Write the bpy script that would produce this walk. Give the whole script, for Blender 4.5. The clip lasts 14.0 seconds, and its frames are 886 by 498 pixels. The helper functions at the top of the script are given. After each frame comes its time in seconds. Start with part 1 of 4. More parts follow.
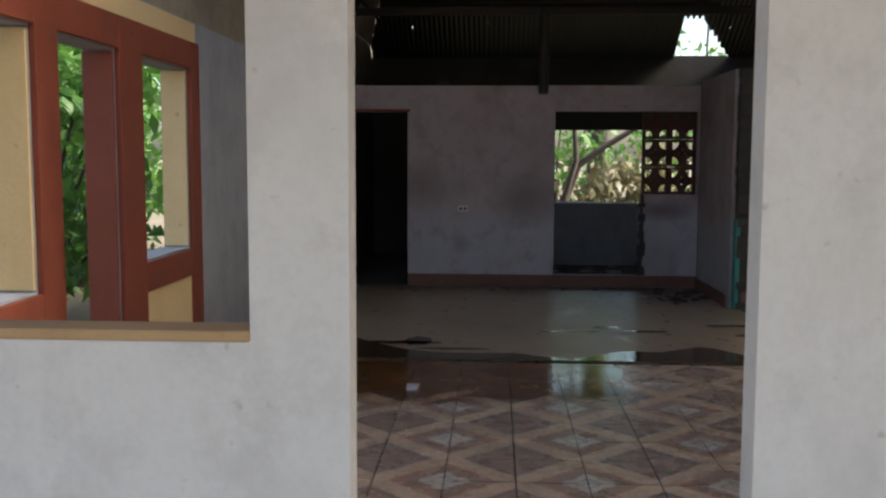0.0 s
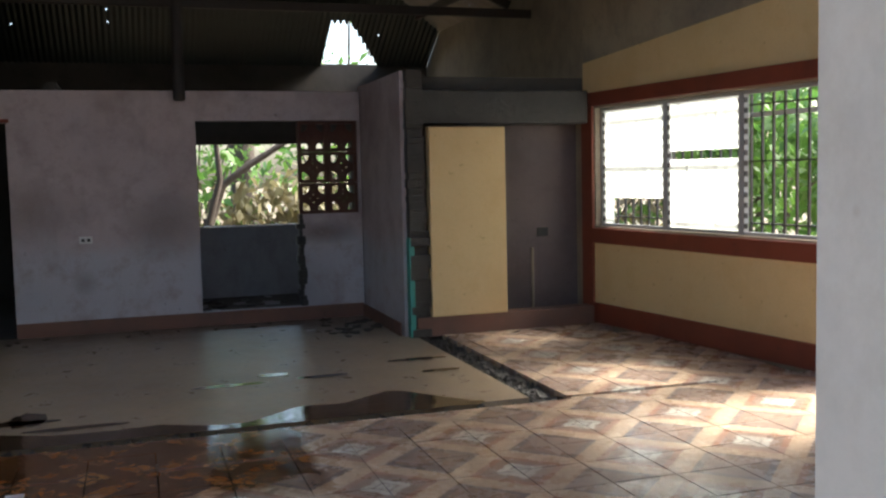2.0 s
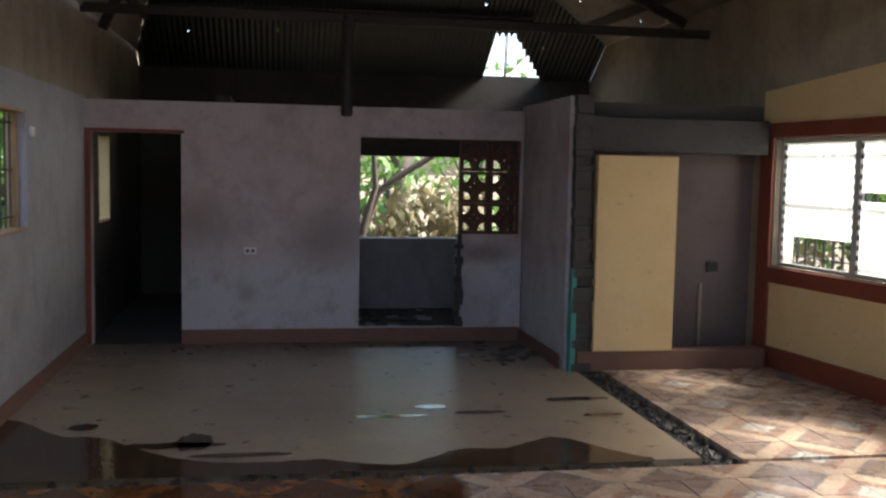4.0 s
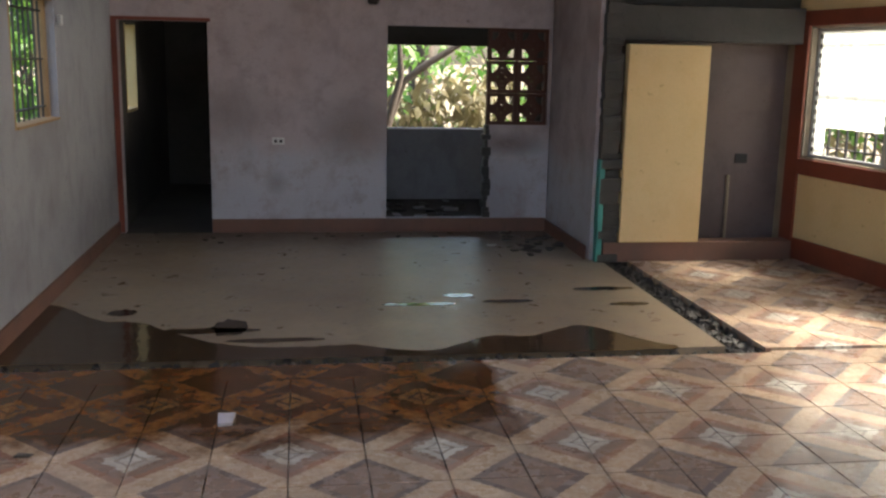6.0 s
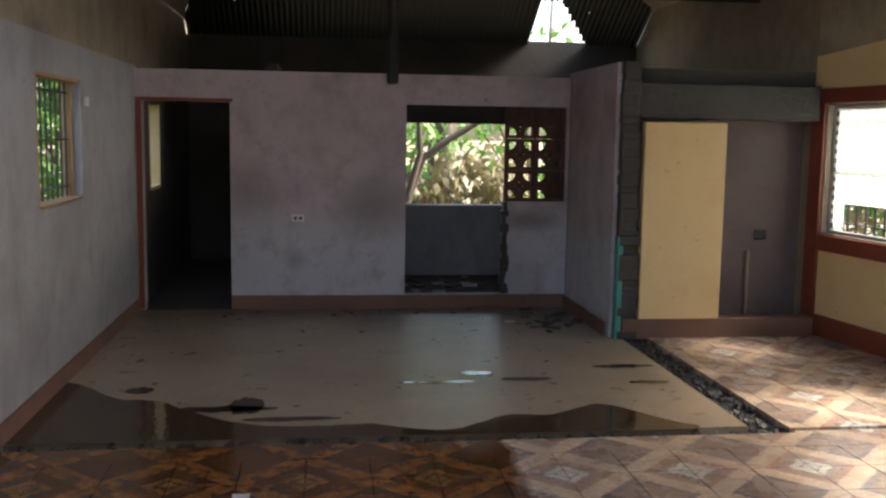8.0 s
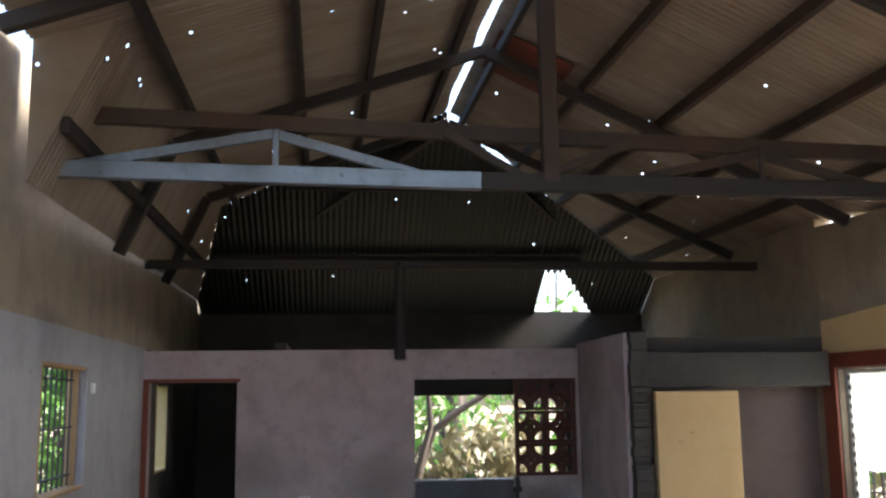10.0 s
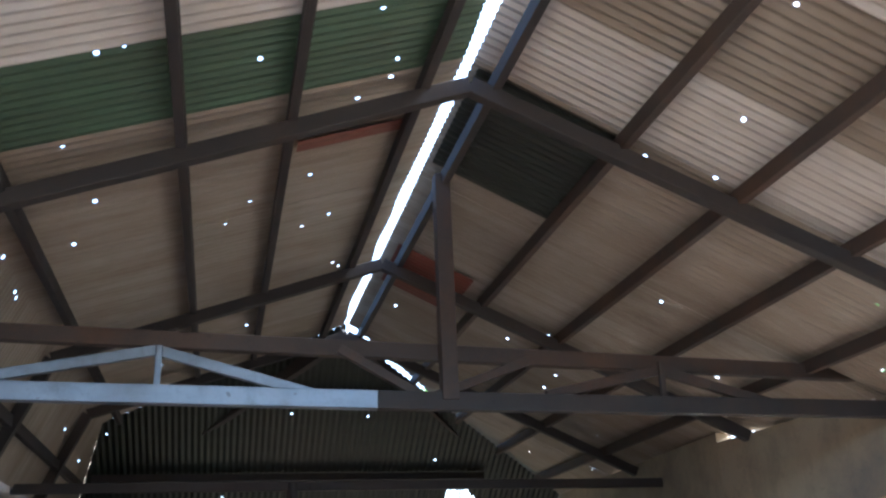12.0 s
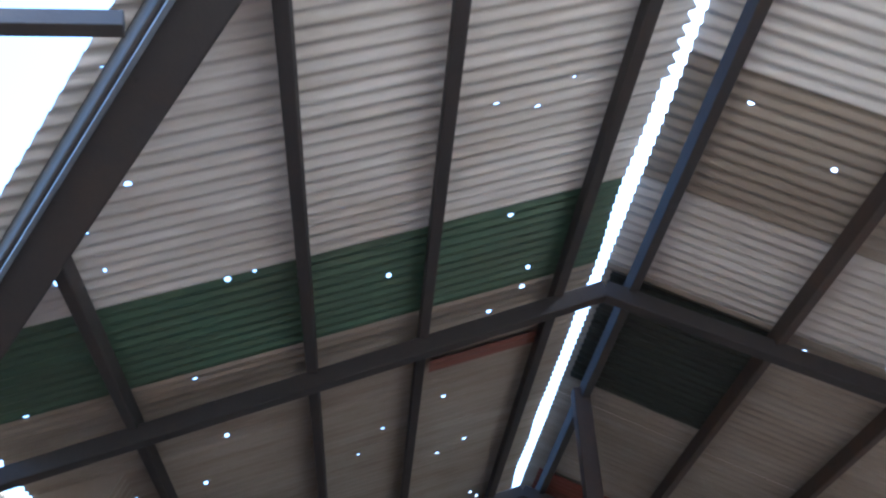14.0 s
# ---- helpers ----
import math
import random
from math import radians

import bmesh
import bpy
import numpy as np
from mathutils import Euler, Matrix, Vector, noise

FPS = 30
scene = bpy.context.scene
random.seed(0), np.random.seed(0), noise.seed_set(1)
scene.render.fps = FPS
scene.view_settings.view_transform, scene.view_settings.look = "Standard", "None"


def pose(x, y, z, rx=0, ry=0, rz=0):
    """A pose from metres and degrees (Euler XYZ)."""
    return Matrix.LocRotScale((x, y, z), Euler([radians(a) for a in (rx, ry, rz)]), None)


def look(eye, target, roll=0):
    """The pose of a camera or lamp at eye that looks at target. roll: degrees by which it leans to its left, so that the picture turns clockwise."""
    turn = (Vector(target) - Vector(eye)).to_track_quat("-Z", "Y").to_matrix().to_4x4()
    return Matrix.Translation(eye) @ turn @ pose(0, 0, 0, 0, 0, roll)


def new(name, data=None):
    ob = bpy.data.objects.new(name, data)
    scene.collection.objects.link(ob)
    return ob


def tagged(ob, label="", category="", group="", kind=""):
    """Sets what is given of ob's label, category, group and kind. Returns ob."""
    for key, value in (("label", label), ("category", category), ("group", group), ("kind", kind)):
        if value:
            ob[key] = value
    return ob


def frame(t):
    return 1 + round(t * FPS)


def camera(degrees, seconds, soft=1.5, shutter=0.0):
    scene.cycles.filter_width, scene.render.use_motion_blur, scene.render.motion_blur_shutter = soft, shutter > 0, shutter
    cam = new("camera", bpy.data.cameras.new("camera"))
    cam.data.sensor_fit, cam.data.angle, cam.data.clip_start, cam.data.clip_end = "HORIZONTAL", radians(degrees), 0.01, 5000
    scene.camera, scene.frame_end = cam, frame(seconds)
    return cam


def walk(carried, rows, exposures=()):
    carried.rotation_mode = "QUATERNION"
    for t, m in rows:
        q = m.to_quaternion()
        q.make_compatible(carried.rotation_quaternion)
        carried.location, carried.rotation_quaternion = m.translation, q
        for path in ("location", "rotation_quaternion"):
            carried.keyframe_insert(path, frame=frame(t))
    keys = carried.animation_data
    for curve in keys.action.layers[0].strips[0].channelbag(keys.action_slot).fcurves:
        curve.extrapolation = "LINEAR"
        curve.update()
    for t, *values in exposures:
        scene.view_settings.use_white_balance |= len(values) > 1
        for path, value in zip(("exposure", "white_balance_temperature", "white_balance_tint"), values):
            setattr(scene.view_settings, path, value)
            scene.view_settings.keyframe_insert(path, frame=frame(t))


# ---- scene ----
cam = camera(49.5, 14.0, 2.4)
PATH = [
    (0, (1.069, -2.687, 1.579), (0.961, -0.7, 1.385), 0.2),
    (0.5, (0.978, -2.256, 1.595), (1.152, -0.271, 1.417), -0.8),
    (1, (0.992, -1.9, 1.593), (1.254, 0.075, 1.427), -0.8),
    (1.5, (1.067, -1.518, 1.523), (1.436, 0.444, 1.403), 0.5),
    (2, (1.108, -1.188, 1.516), (1.722, 0.705, 1.36), -1.3),
    (2.5, (0.976, -1.02, 1.564), (1.612, 0.865, 1.366), 0.5),
    (3, (0.975, -0.969, 1.619), (1.539, 0.93, 1.347), 1.6),
    (3.5, (0.979, -0.917, 1.681), (1.421, 1.016, 1.419), 1.4),
    (4, (0.949, -0.887, 1.793), (1.288, 1.077, 1.628), 1.1),
    (6.5, (0.896, -0.939, 1.794), (1.187, 0.995, 1.379), 1.2),
    (7, (0.91, -0.932, 1.795), (1.25, 0.997, 1.392), 1.3),
    (7.5, (0.897, -0.933, 1.804), (1.221, 1.012, 1.471), 0.9),
    (8, (0.914, -0.931, 1.816), (1.165, 1.039, 1.578), 0.9),
    (8.5, (0.943, -0.94, 1.835), (1.148, 1.049, 1.766), 0.3),
    (8.7, (0.947, -0.941, 1.838), (1.146, 1.049, 1.832), -0.1),
    (10.8, (0.969, -0.885, 1.925), (1.258, 1.036, 2.39), -1.1),
    (11, (0.969, -0.885, 1.925), (1.292, 1.023, 2.429), -1.3),
    (11.5, (1.009, -0.813, 1.994), (1.425, 1.047, 2.599), -1.9),
    (12, (1.045, -0.7, 2.026), (1.457, 1.121, 2.744), -2.3),
    (12.5, (1.041, -0.582, 2.072), (1.438, 1.193, 2.904), -2.5),
    (13, (1.045, -0.51, 2.078), (1.492, 1.181, 3.046), -0.9),
    (13.5, (1.033, -0.461, 2.083), (1.459, 1.17, 3.159), -0.8),
    (14, (1.032, -0.415, 2.06), (1.174, 1.216, 3.209), -2.4),
]
walk(cam, [(t, look(eye, target, roll)) for t, eye, target, roll in PATH],
     [(0, 1.85, 6600, 6), (0.7, 1.95, 6600, 6), (1.5, 2.2, 6600, 6), (2.4, 2.45, 6500, 8), (4.2, 2.4, 6500, 10), (6.3, 2.8, 7000, 8), (8.7, 2.55, 6800, 10), (10.8, 3.2, 6000, 8), (12, 3.55, 5400, 6), (13.3, 3.7, 5200, 4), (14, 3.2, 4800, 4)])

# ---- light ----
world = bpy.data.worlds.new("sky")
scene.world = world
world.use_nodes = True
wn = world.node_tree
sky = wn.nodes.new("ShaderNodeTexSky")
sky.sky_type, sky.sun_disc = "NISHITA", False
sky.sun_elevation, sky.sun_rotation = radians(45), radians(90)
sky.air_density, sky.dust_density = 1.0, 4.0
wn.links.new(sky.outputs[0], wn.nodes["Background"].inputs[0])
wn.nodes["Background"].inputs[1].default_value = 0.15
sun_data = bpy.data.lights.new("sun", "SUN")
sun_data.energy, sun_data.angle, sun_data.color = 3.0, radians(20), (1.0, 0.96, 0.9)
sun = new("sun", sun_data)
sun.matrix_world = look((16, 4, 16), (0.0, 4.0, 0.0))


# ---- materials ----
def material(name):
    m = bpy.data.materials.new(name)
    m.use_nodes = True
    return m, m.node_tree, m.node_tree.nodes["Principled BSDF"]


def coords(nt, scale=(1, 1, 1)):
    tc = nt.nodes.new("ShaderNodeTexCoord")
    mp = nt.nodes.new("ShaderNodeMapping")
    mp.inputs["Scale"].default_value = scale
    nt.links.new(tc.outputs["Object"], mp.inputs[0])
    return mp.outputs[0]


def noise_of(nt, vec, scale, detail=4.0, rough=0.6):
    n = nt.nodes.new("ShaderNodeTexNoise")
    n.inputs["Scale"].default_value, n.inputs["Detail"].default_value, n.inputs["Roughness"].default_value = scale, detail, rough
    nt.links.new(vec, n.inputs["Vector"])
    return n.outputs["Fac"]


def ramp(nt, fac, lo, hi):
    r = nt.nodes.new("ShaderNodeMapRange")
    r.inputs["From Min"].default_value, r.inputs["From Max"].default_value = lo, hi
    nt.links.new(fac, r.inputs["Value"])
    return r.outputs[0]


def mix(nt, fac, a, b):
    m = nt.nodes.new("ShaderNodeMix")
    m.data_type = "RGBA"
    for sock, v in ((m.inputs[0], fac), (m.inputs[6], a), (m.inputs[7], b)):
        if isinstance(v, bpy.types.NodeSocket):
            nt.links.new(v, sock)
        else:
            sock.default_value = v if isinstance(v, (int, float)) else (*v, 1)
    return m.outputs[2]


def calc(nt, op, a, b=0.0, c=0.0):
    m = nt.nodes.new("ShaderNodeMath")
    m.operation = op
    for sock, v in zip(m.inputs, (a, b, c)):
        if isinstance(v, bpy.types.NodeSocket):
            nt.links.new(v, sock)
        else:
            sock.default_value = v
    return m.outputs[0]


def relief(nt, bsdf, height, strength, distance=0.01):
    b = nt.nodes.new("ShaderNodeBump")
    b.inputs["Strength"].default_value, b.inputs["Distance"].default_value = strength, distance
    nt.links.new(height, b.inputs["Height"])
    nt.links.new(b.outputs[0], bsdf.inputs["Normal"])


def worn(name, base, stain, grime, rough=0.85, streak=0.5, stain_at=(0.48, 0.7), bump=0.18, size=1.0, low=None, patches=()):
    """Painted or bare mineral surface: broad stains, vertical streaks, specks and trowel relief."""
    m, nt, p = material(name)
    v = coords(nt)
    big = ramp(nt, noise_of(nt, v, 1.3 / size, 5), *stain_at)
    run = ramp(nt, noise_of(nt, coords(nt, (2.6, 2.6, 0.9)), 1.3 / size, 6, 0.7), 0.52, 0.78)
    blot = ramp(nt, noise_of(nt, v, 4.2 / size, 7, 0.75), 0.5, 0.68)
    fine = noise_of(nt, v, 45 / size, 5, 0.7)
    speck = ramp(nt, noise_of(nt, v, 14 / size, 2), 0.7, 0.76)
    c = mix(nt, big, base, stain)
    sep = nt.nodes.new("ShaderNodeSeparateXYZ")
    nt.links.new(v, sep.inputs[0])
    ragged = calc(nt, "MULTIPLY", calc(nt, "SUBTRACT", noise_of(nt, v, 2.2, 5, 0.65), 0.5), 0.9)
    if low:
        # an older coat shows on the lower part of the wall
        c = mix(nt, calc(nt, "MULTIPLY", ramp(nt, calc(nt, "ADD", sep.outputs[2], ragged), low[1] + 0.15, low[1] - 0.15), 0.8), c, low[0])
    for px, pz, rx, rz, much in patches:
        # soot marks on the wall face
        dx = calc(nt, "DIVIDE", calc(nt, "SUBTRACT", sep.outputs[0], px), rx)
        dz = calc(nt, "DIVIDE", calc(nt, "SUBTRACT", sep.outputs[2], pz), rz)
        far = calc(nt, "SQRT", calc(nt, "ADD", calc(nt, "MULTIPLY", dx, dx), calc(nt, "MULTIPLY", dz, dz)))
        c = mix(nt, calc(nt, "MULTIPLY", ramp(nt, calc(nt, "ADD", far, ragged), 1.15, 0.2), much), c, grime)
    c = mix(nt, calc(nt, "MULTIPLY", run, streak), c, grime)
    c = mix(nt, calc(nt, "MULTIPLY", blot, 0.7), c, stain)
    c = mix(nt, calc(nt, "MULTIPLY", speck, 0.6), c, grime)
    dim = tuple(x * 0.82 for x in base)
    c = mix(nt, calc(nt, "MULTIPLY", ramp(nt, fine, 0.45, 0.7), 0.35), c, dim)
    nt.links.new(c, p.inputs["Base Color"])
    p.inputs["Roughness"].default_value = rough
    relief(nt, p, calc(nt, "ADD", fine, calc(nt, "MULTIPLY", noise_of(nt, v, 6 / size), 1.5)), bump)
    return m


M_PINK = worn("pink_grey_paint", (0.52, 0.43, 0.43), (0.35, 0.27, 0.255), (0.15, 0.115, 0.10), streak=0.35, low=((0.50, 0.50, 0.54), 0.85),
              patches=((1.45, 1.05, 0.5, 0.35, 0.6), (0.1, 1.2, 0.7, 0.3, 0.45), (3.05, 0.92, 0.4, 0.13, 0.75), (2.9, 0.3, 0.35, 0.5, 0.35), (0.65, 0.5, 0.12, 0.14, 0.4)))
M_FRONT = worn("whitewash", (0.60, 0.585, 0.58), (0.47, 0.455, 0.45), (0.34, 0.27, 0.23), streak=0.3, bump=0.08)
M_GREY = worn("grey_lavender_paint", (0.34, 0.34, 0.36), (0.26, 0.25, 0.27), (0.13, 0.12, 0.12))
M_BARE = worn("bare_render", (0.34, 0.28, 0.20), (0.20, 0.17, 0.14), (0.10, 0.085, 0.07))
# dark masonry; the gloom of the back rooms is put into this near-black colour
M_DARK_BLOCK = worn("dark_block", (0.085, 0.075, 0.065), (0.055, 0.05, 0.042), (0.04, 0.036, 0.032), streak=0.25)
M_CREAM = worn("cream_paint", (0.71, 0.52, 0.27), (0.66, 0.46, 0.22), (0.42, 0.27, 0.12), rough=0.7, streak=0.1, bump=0.2)
M_RED = worn("oxide_red_paint", (0.22, 0.05, 0.026), (0.17, 0.04, 0.022), (0.09, 0.03, 0.02), rough=0.55, bump=0.2)
M_SKIRT = worn("faded_red_skirting", (0.20, 0.10, 0.072), (0.14, 0.085, 0.066), (0.08, 0.055, 0.045), rough=0.7)
# pink plaster darkened: the shade inside the recess is put into its colour
M_RECESS_SHADE = worn("shaded_purple_plaster", (0.16, 0.125, 0.122), (0.115, 0.09, 0.086), (0.08, 0.065, 0.06))
M_TEAL = worn("teal_paint", (0.06, 0.30, 0.25), (0.05, 0.22, 0.19), (0.05, 0.07, 0.06), rough=0.6)
M_RUBBLE = worn("wet_black_rubble", (0.05, 0.045, 0.04), (0.03, 0.028, 0.026), (0.015, 0.014, 0.013), rough=0.45, bump=0.9, size=0.4)
M_EARTH = worn("earth", (0.16, 0.12, 0.08), (0.11, 0.10, 0.05), (0.06, 0.06, 0.03), rough=0.95, size=2)
M_STEEL = worn("dark_steel", (0.032, 0.028, 0.028), (0.045, 0.032, 0.026), (0.018, 0.015, 0.014), rough=0.75, bump=0.15)
M_RUST = worn("rusty_steel", (0.052, 0.038, 0.032), (0.085, 0.045, 0.027), (0.03, 0.021, 0.018), rough=0.7, bump=0.3)
M_GALV = worn("galvanised_steel", (0.22, 0.25, 0.30), (0.13, 0.14, 0.16), (0.06, 0.05, 0.045), rough=0.4, bump=0.15)
M_GALV.node_tree.nodes["Principled BSDF"].inputs["Metallic"].default_value = 0.6
M_BLOCK = worn("red_brown_cement_block", (0.10, 0.038, 0.026), (0.07, 0.03, 0.022), (0.04, 0.02, 0.016), rough=0.8)
M_ALU = worn("aluminium", (0.42, 0.42, 0.42), (0.34, 0.34, 0.34), (0.2, 0.19, 0.18), rough=0.45, bump=0.1)
M_BARS = worn("black_iron", (0.03, 0.03, 0.03), (0.05, 0.035, 0.03), (0.02, 0.02, 0.02), rough=0.6)
M_WHITE = worn("white_plastic", (0.72, 0.71, 0.68), (0.62, 0.6, 0.55), (0.3, 0.28, 0.25), rough=0.4, bump=0.05)
M_WOOD = worn("raw_wood", (0.42, 0.27, 0.14), (0.33, 0.20, 0.10), (0.16, 0.09, 0.05), rough=0.8)
M_BARK = worn("bark", (0.065, 0.05, 0.04), (0.045, 0.036, 0.028), (0.025, 0.02, 0.016), rough=0.95, bump=0.8, size=0.4)


def concrete_floor():
    m, nt, p = material("dusty_concrete_floor")
    v = coords(nt)
    big = ramp(nt, noise_of(nt, v, 0.9, 6), 0.4, 0.68)
    mid = ramp(nt, noise_of(nt, v, 4.5, 5, 0.7), 0.42, 0.72)
    fine = noise_of(nt, v, 70, 4, 0.7)
    c = mix(nt, big, (0.40, 0.322, 0.225), (0.29, 0.225, 0.16))
    c = mix(nt, calc(nt, "MULTIPLY", mid, 0.65), c, (0.20, 0.15, 0.105))
    c = mix(nt, calc(nt, "MULTIPLY", ramp(nt, noise_of(nt, v, 16, 6, 0.8), 0.5, 0.7), 0.35), c, (0.12, 0.09, 0.065))
    # damp band towards the far and left walls
    sep = nt.nodes.new("ShaderNodeSeparateXYZ")
    nt.links.new(v, sep.inputs[0])
    wob = calc(nt, "MULTIPLY", noise_of(nt, v, 1.7, 4), 1.6)
    damp = ramp(nt, calc(nt, "ADD", sep.outputs[1], wob), 8.6, 9.6)
    c = mix(nt, calc(nt, "MULTIPLY", damp, 0.75), c, (0.10, 0.075, 0.055))
    c = mix(nt, calc(nt, "MULTIPLY", ramp(nt, noise_of(nt, v, 9, 2), 0.69, 0.74), 0.7), c, (0.08, 0.06, 0.045))
    nt.links.new(c, p.inputs["Base Color"])
    nt.links.new(calc(nt, "SUBTRACT", 0.42, calc(nt, "MULTIPLY", mid, 0.2)), p.inputs["Roughness"])
    relief(nt, p, calc(nt, "ADD", fine, noise_of(nt, v, 12)), 0.15)
    return m


def tile_material():
    """Patterned ceramic: diagonal squares in cream bands, every second row with a pale flower; brown where wet."""
    m, nt, p = material("patterned_ceramic_tile")
    geo = nt.nodes.new("ShaderNodeNewGeometry")
    sep = nt.nodes.new("ShaderNodeSeparateXYZ")
    nt.links.new(geo.outputs["Position"], sep.inputs[0])
    x, y = calc(nt, "SUBTRACT", sep.outputs[0], 1.88), calc(nt, "SUBTRACT", sep.outputs[1], 3.26)
    k = 1 / 0.70
    u = calc(nt, "MULTIPLY", calc(nt, "ADD", x, y), k)
    w = calc(nt, "MULTIPLY", calc(nt, "SUBTRACT", y, x), k)
    fu = calc(nt, "ABSOLUTE", calc(nt, "SUBTRACT", calc(nt, "FRACT", u), 0.5))
    fw = calc(nt, "ABSOLUTE", calc(nt, "SUBTRACT", calc(nt, "FRACT", w), 0.5))
    d = calc(nt, "MAXIMUM", fu, fw)
    lump = calc(nt, "MULTIPLY", calc(nt, "SUBTRACT", noise_of(nt, geo.outputs["Position"], 40, 3), 0.5), 0.06)
    d2 = calc(nt, "ADD", d, lump)
    row = calc(nt, "FLOORED_MODULO", calc(nt, "ADD", calc(nt, "FLOOR", u), calc(nt, "FLOOR", w)), 2.0)
    grain = noise_of(nt, geo.outputs["Position"], 26, 5, 0.75)
    band = mix(nt, ramp(nt, grain, 0.4, 0.65), (0.62, 0.49, 0.36), (0.50, 0.34, 0.22))
    c = band
    edge = mix(nt, row, (0.20, 0.16, 0.145), (0.36, 0.20, 0.14))
    c = mix(nt, calc(nt, "LESS_THAN", d2, 0.385), c, edge)
    inner = mix(nt, ramp(nt, grain, 0.38, 0.62), (0.34, 0.23, 0.175), (0.25, 0.19, 0.16))
    c = mix(nt, calc(nt, "LESS_THAN", d2, 0.31), c, inner)
    r = calc(nt, "SQRT", calc(nt, "ADD", calc(nt, "MULTIPLY", fu, fu), calc(nt, "MULTIPLY", fw, fw)))
    petal = calc(nt, "ADD", r, calc(nt, "MULTIPLY", calc(nt, "ABSOLUTE", calc(nt, "SUBTRACT", fu, fw)), 0.55))
    flower = mix(nt, row, (0.36, 0.27, 0.22), (0.60, 0.57, 0.50))
    fl = calc(nt, "LESS_THAN", calc(nt, "ADD", petal, calc(nt, "MULTIPLY", lump, 3)), mixval(nt, row, 0.16, 0.27))
    c = mix(nt, fl, c, flower)
    c = mix(nt, calc(nt, "MULTIPLY", calc(nt, "LESS_THAN", calc(nt, "ABSOLUTE", calc(nt, "SUBTRACT", petal, 0.13)), 0.022), 0.7), c, (0.22, 0.17, 0.14))
    oi = nt.nodes.new("ShaderNodeObjectInfo")
    c = mix(nt, calc(nt, "MULTIPLY", oi.outputs["Random"], 0.22), c, (0.30, 0.22, 0.17))
    dirt = ramp(nt, noise_of(nt, geo.outputs["Position"], 5.2, 6, 0.75), 0.44, 0.66)
    c = mix(nt, calc(nt, "MULTIPLY", dirt, 0.5), c, (0.20, 0.14, 0.10))
    # standing water has soaked the tiles by the cut
    n1 = calc(nt, "MULTIPLY", calc(nt, "SUBTRACT", noise_of(nt, geo.outputs["Position"], 2.6, 5), 0.5), 1.3)
    wx = ramp(nt, calc(nt, "ADD", sep.outputs[0], calc(nt, "MULTIPLY", n1, 0.12)), 2.02, 1.96)
    wy = ramp(nt, calc(nt, "ADD", sep.outputs[1], n1), 3.25, 3.6)
    wet = calc(nt, "MULTIPLY", wx, wy)
    brown = nt.nodes.new("ShaderNodeMix")
    brown.data_type, brown.blend_type = "RGBA", "MULTIPLY"
    brown.inputs[0].default_value = 1.0
    nt.links.new(c, brown.inputs[6])
    mud = mix(nt, ramp(nt, noise_of(nt, geo.outputs["Position"], 9, 6, 0.75), 0.38, 0.62), (0.16, 0.09, 0.045), (0.52, 0.30, 0.13))
    nt.links.new(mud, brown.inputs[7])
    c = mix(nt, wet, c, brown.outputs[2])
    nt.links.new(c, p.inputs["Base Color"])
    film = ramp(nt, noise_of(nt, geo.outputs["Position"], 1.9, 5, 0.7), 0.42, 0.62)
    rough = calc(nt, "SUBTRACT", calc(nt, "SUBTRACT", 0.27, calc(nt, "MULTIPLY", wet, 0.17)), calc(nt, "MULTIPLY", film, 0.08))
    nt.links.new(calc(nt, "ADD", rough, calc(nt, "MULTIPLY", dirt, 0.15)), p.inputs["Roughness"])
    relief(nt, p, noise_of(nt, geo.outputs["Position"], 18, 3), 0.08)
    return m


def mixval(nt, fac, a, b):
    return calc(nt, "ADD", a, calc(nt, "MULTIPLY", fac, b - a))


def water_material():
    m, nt, p = material("muddy_water")
    v = coords(nt)
    c = mix(nt, ramp(nt, noise_of(nt, v, 2.0, 4), 0.4, 0.65), (0.045, 0.030, 0.020), (0.075, 0.045, 0.022))
    nt.links.new(c, p.inputs["Base Color"])
    p.inputs["Roughness"].default_value, p.inputs["IOR"].default_value = 0.04, 1.33
    relief(nt, p, calc(nt, "ADD", noise_of(nt, coords(nt, (1.0, 3.0, 1.0)), 4, 2), noise_of(nt, v, 22, 2)), 0.10)
    return m


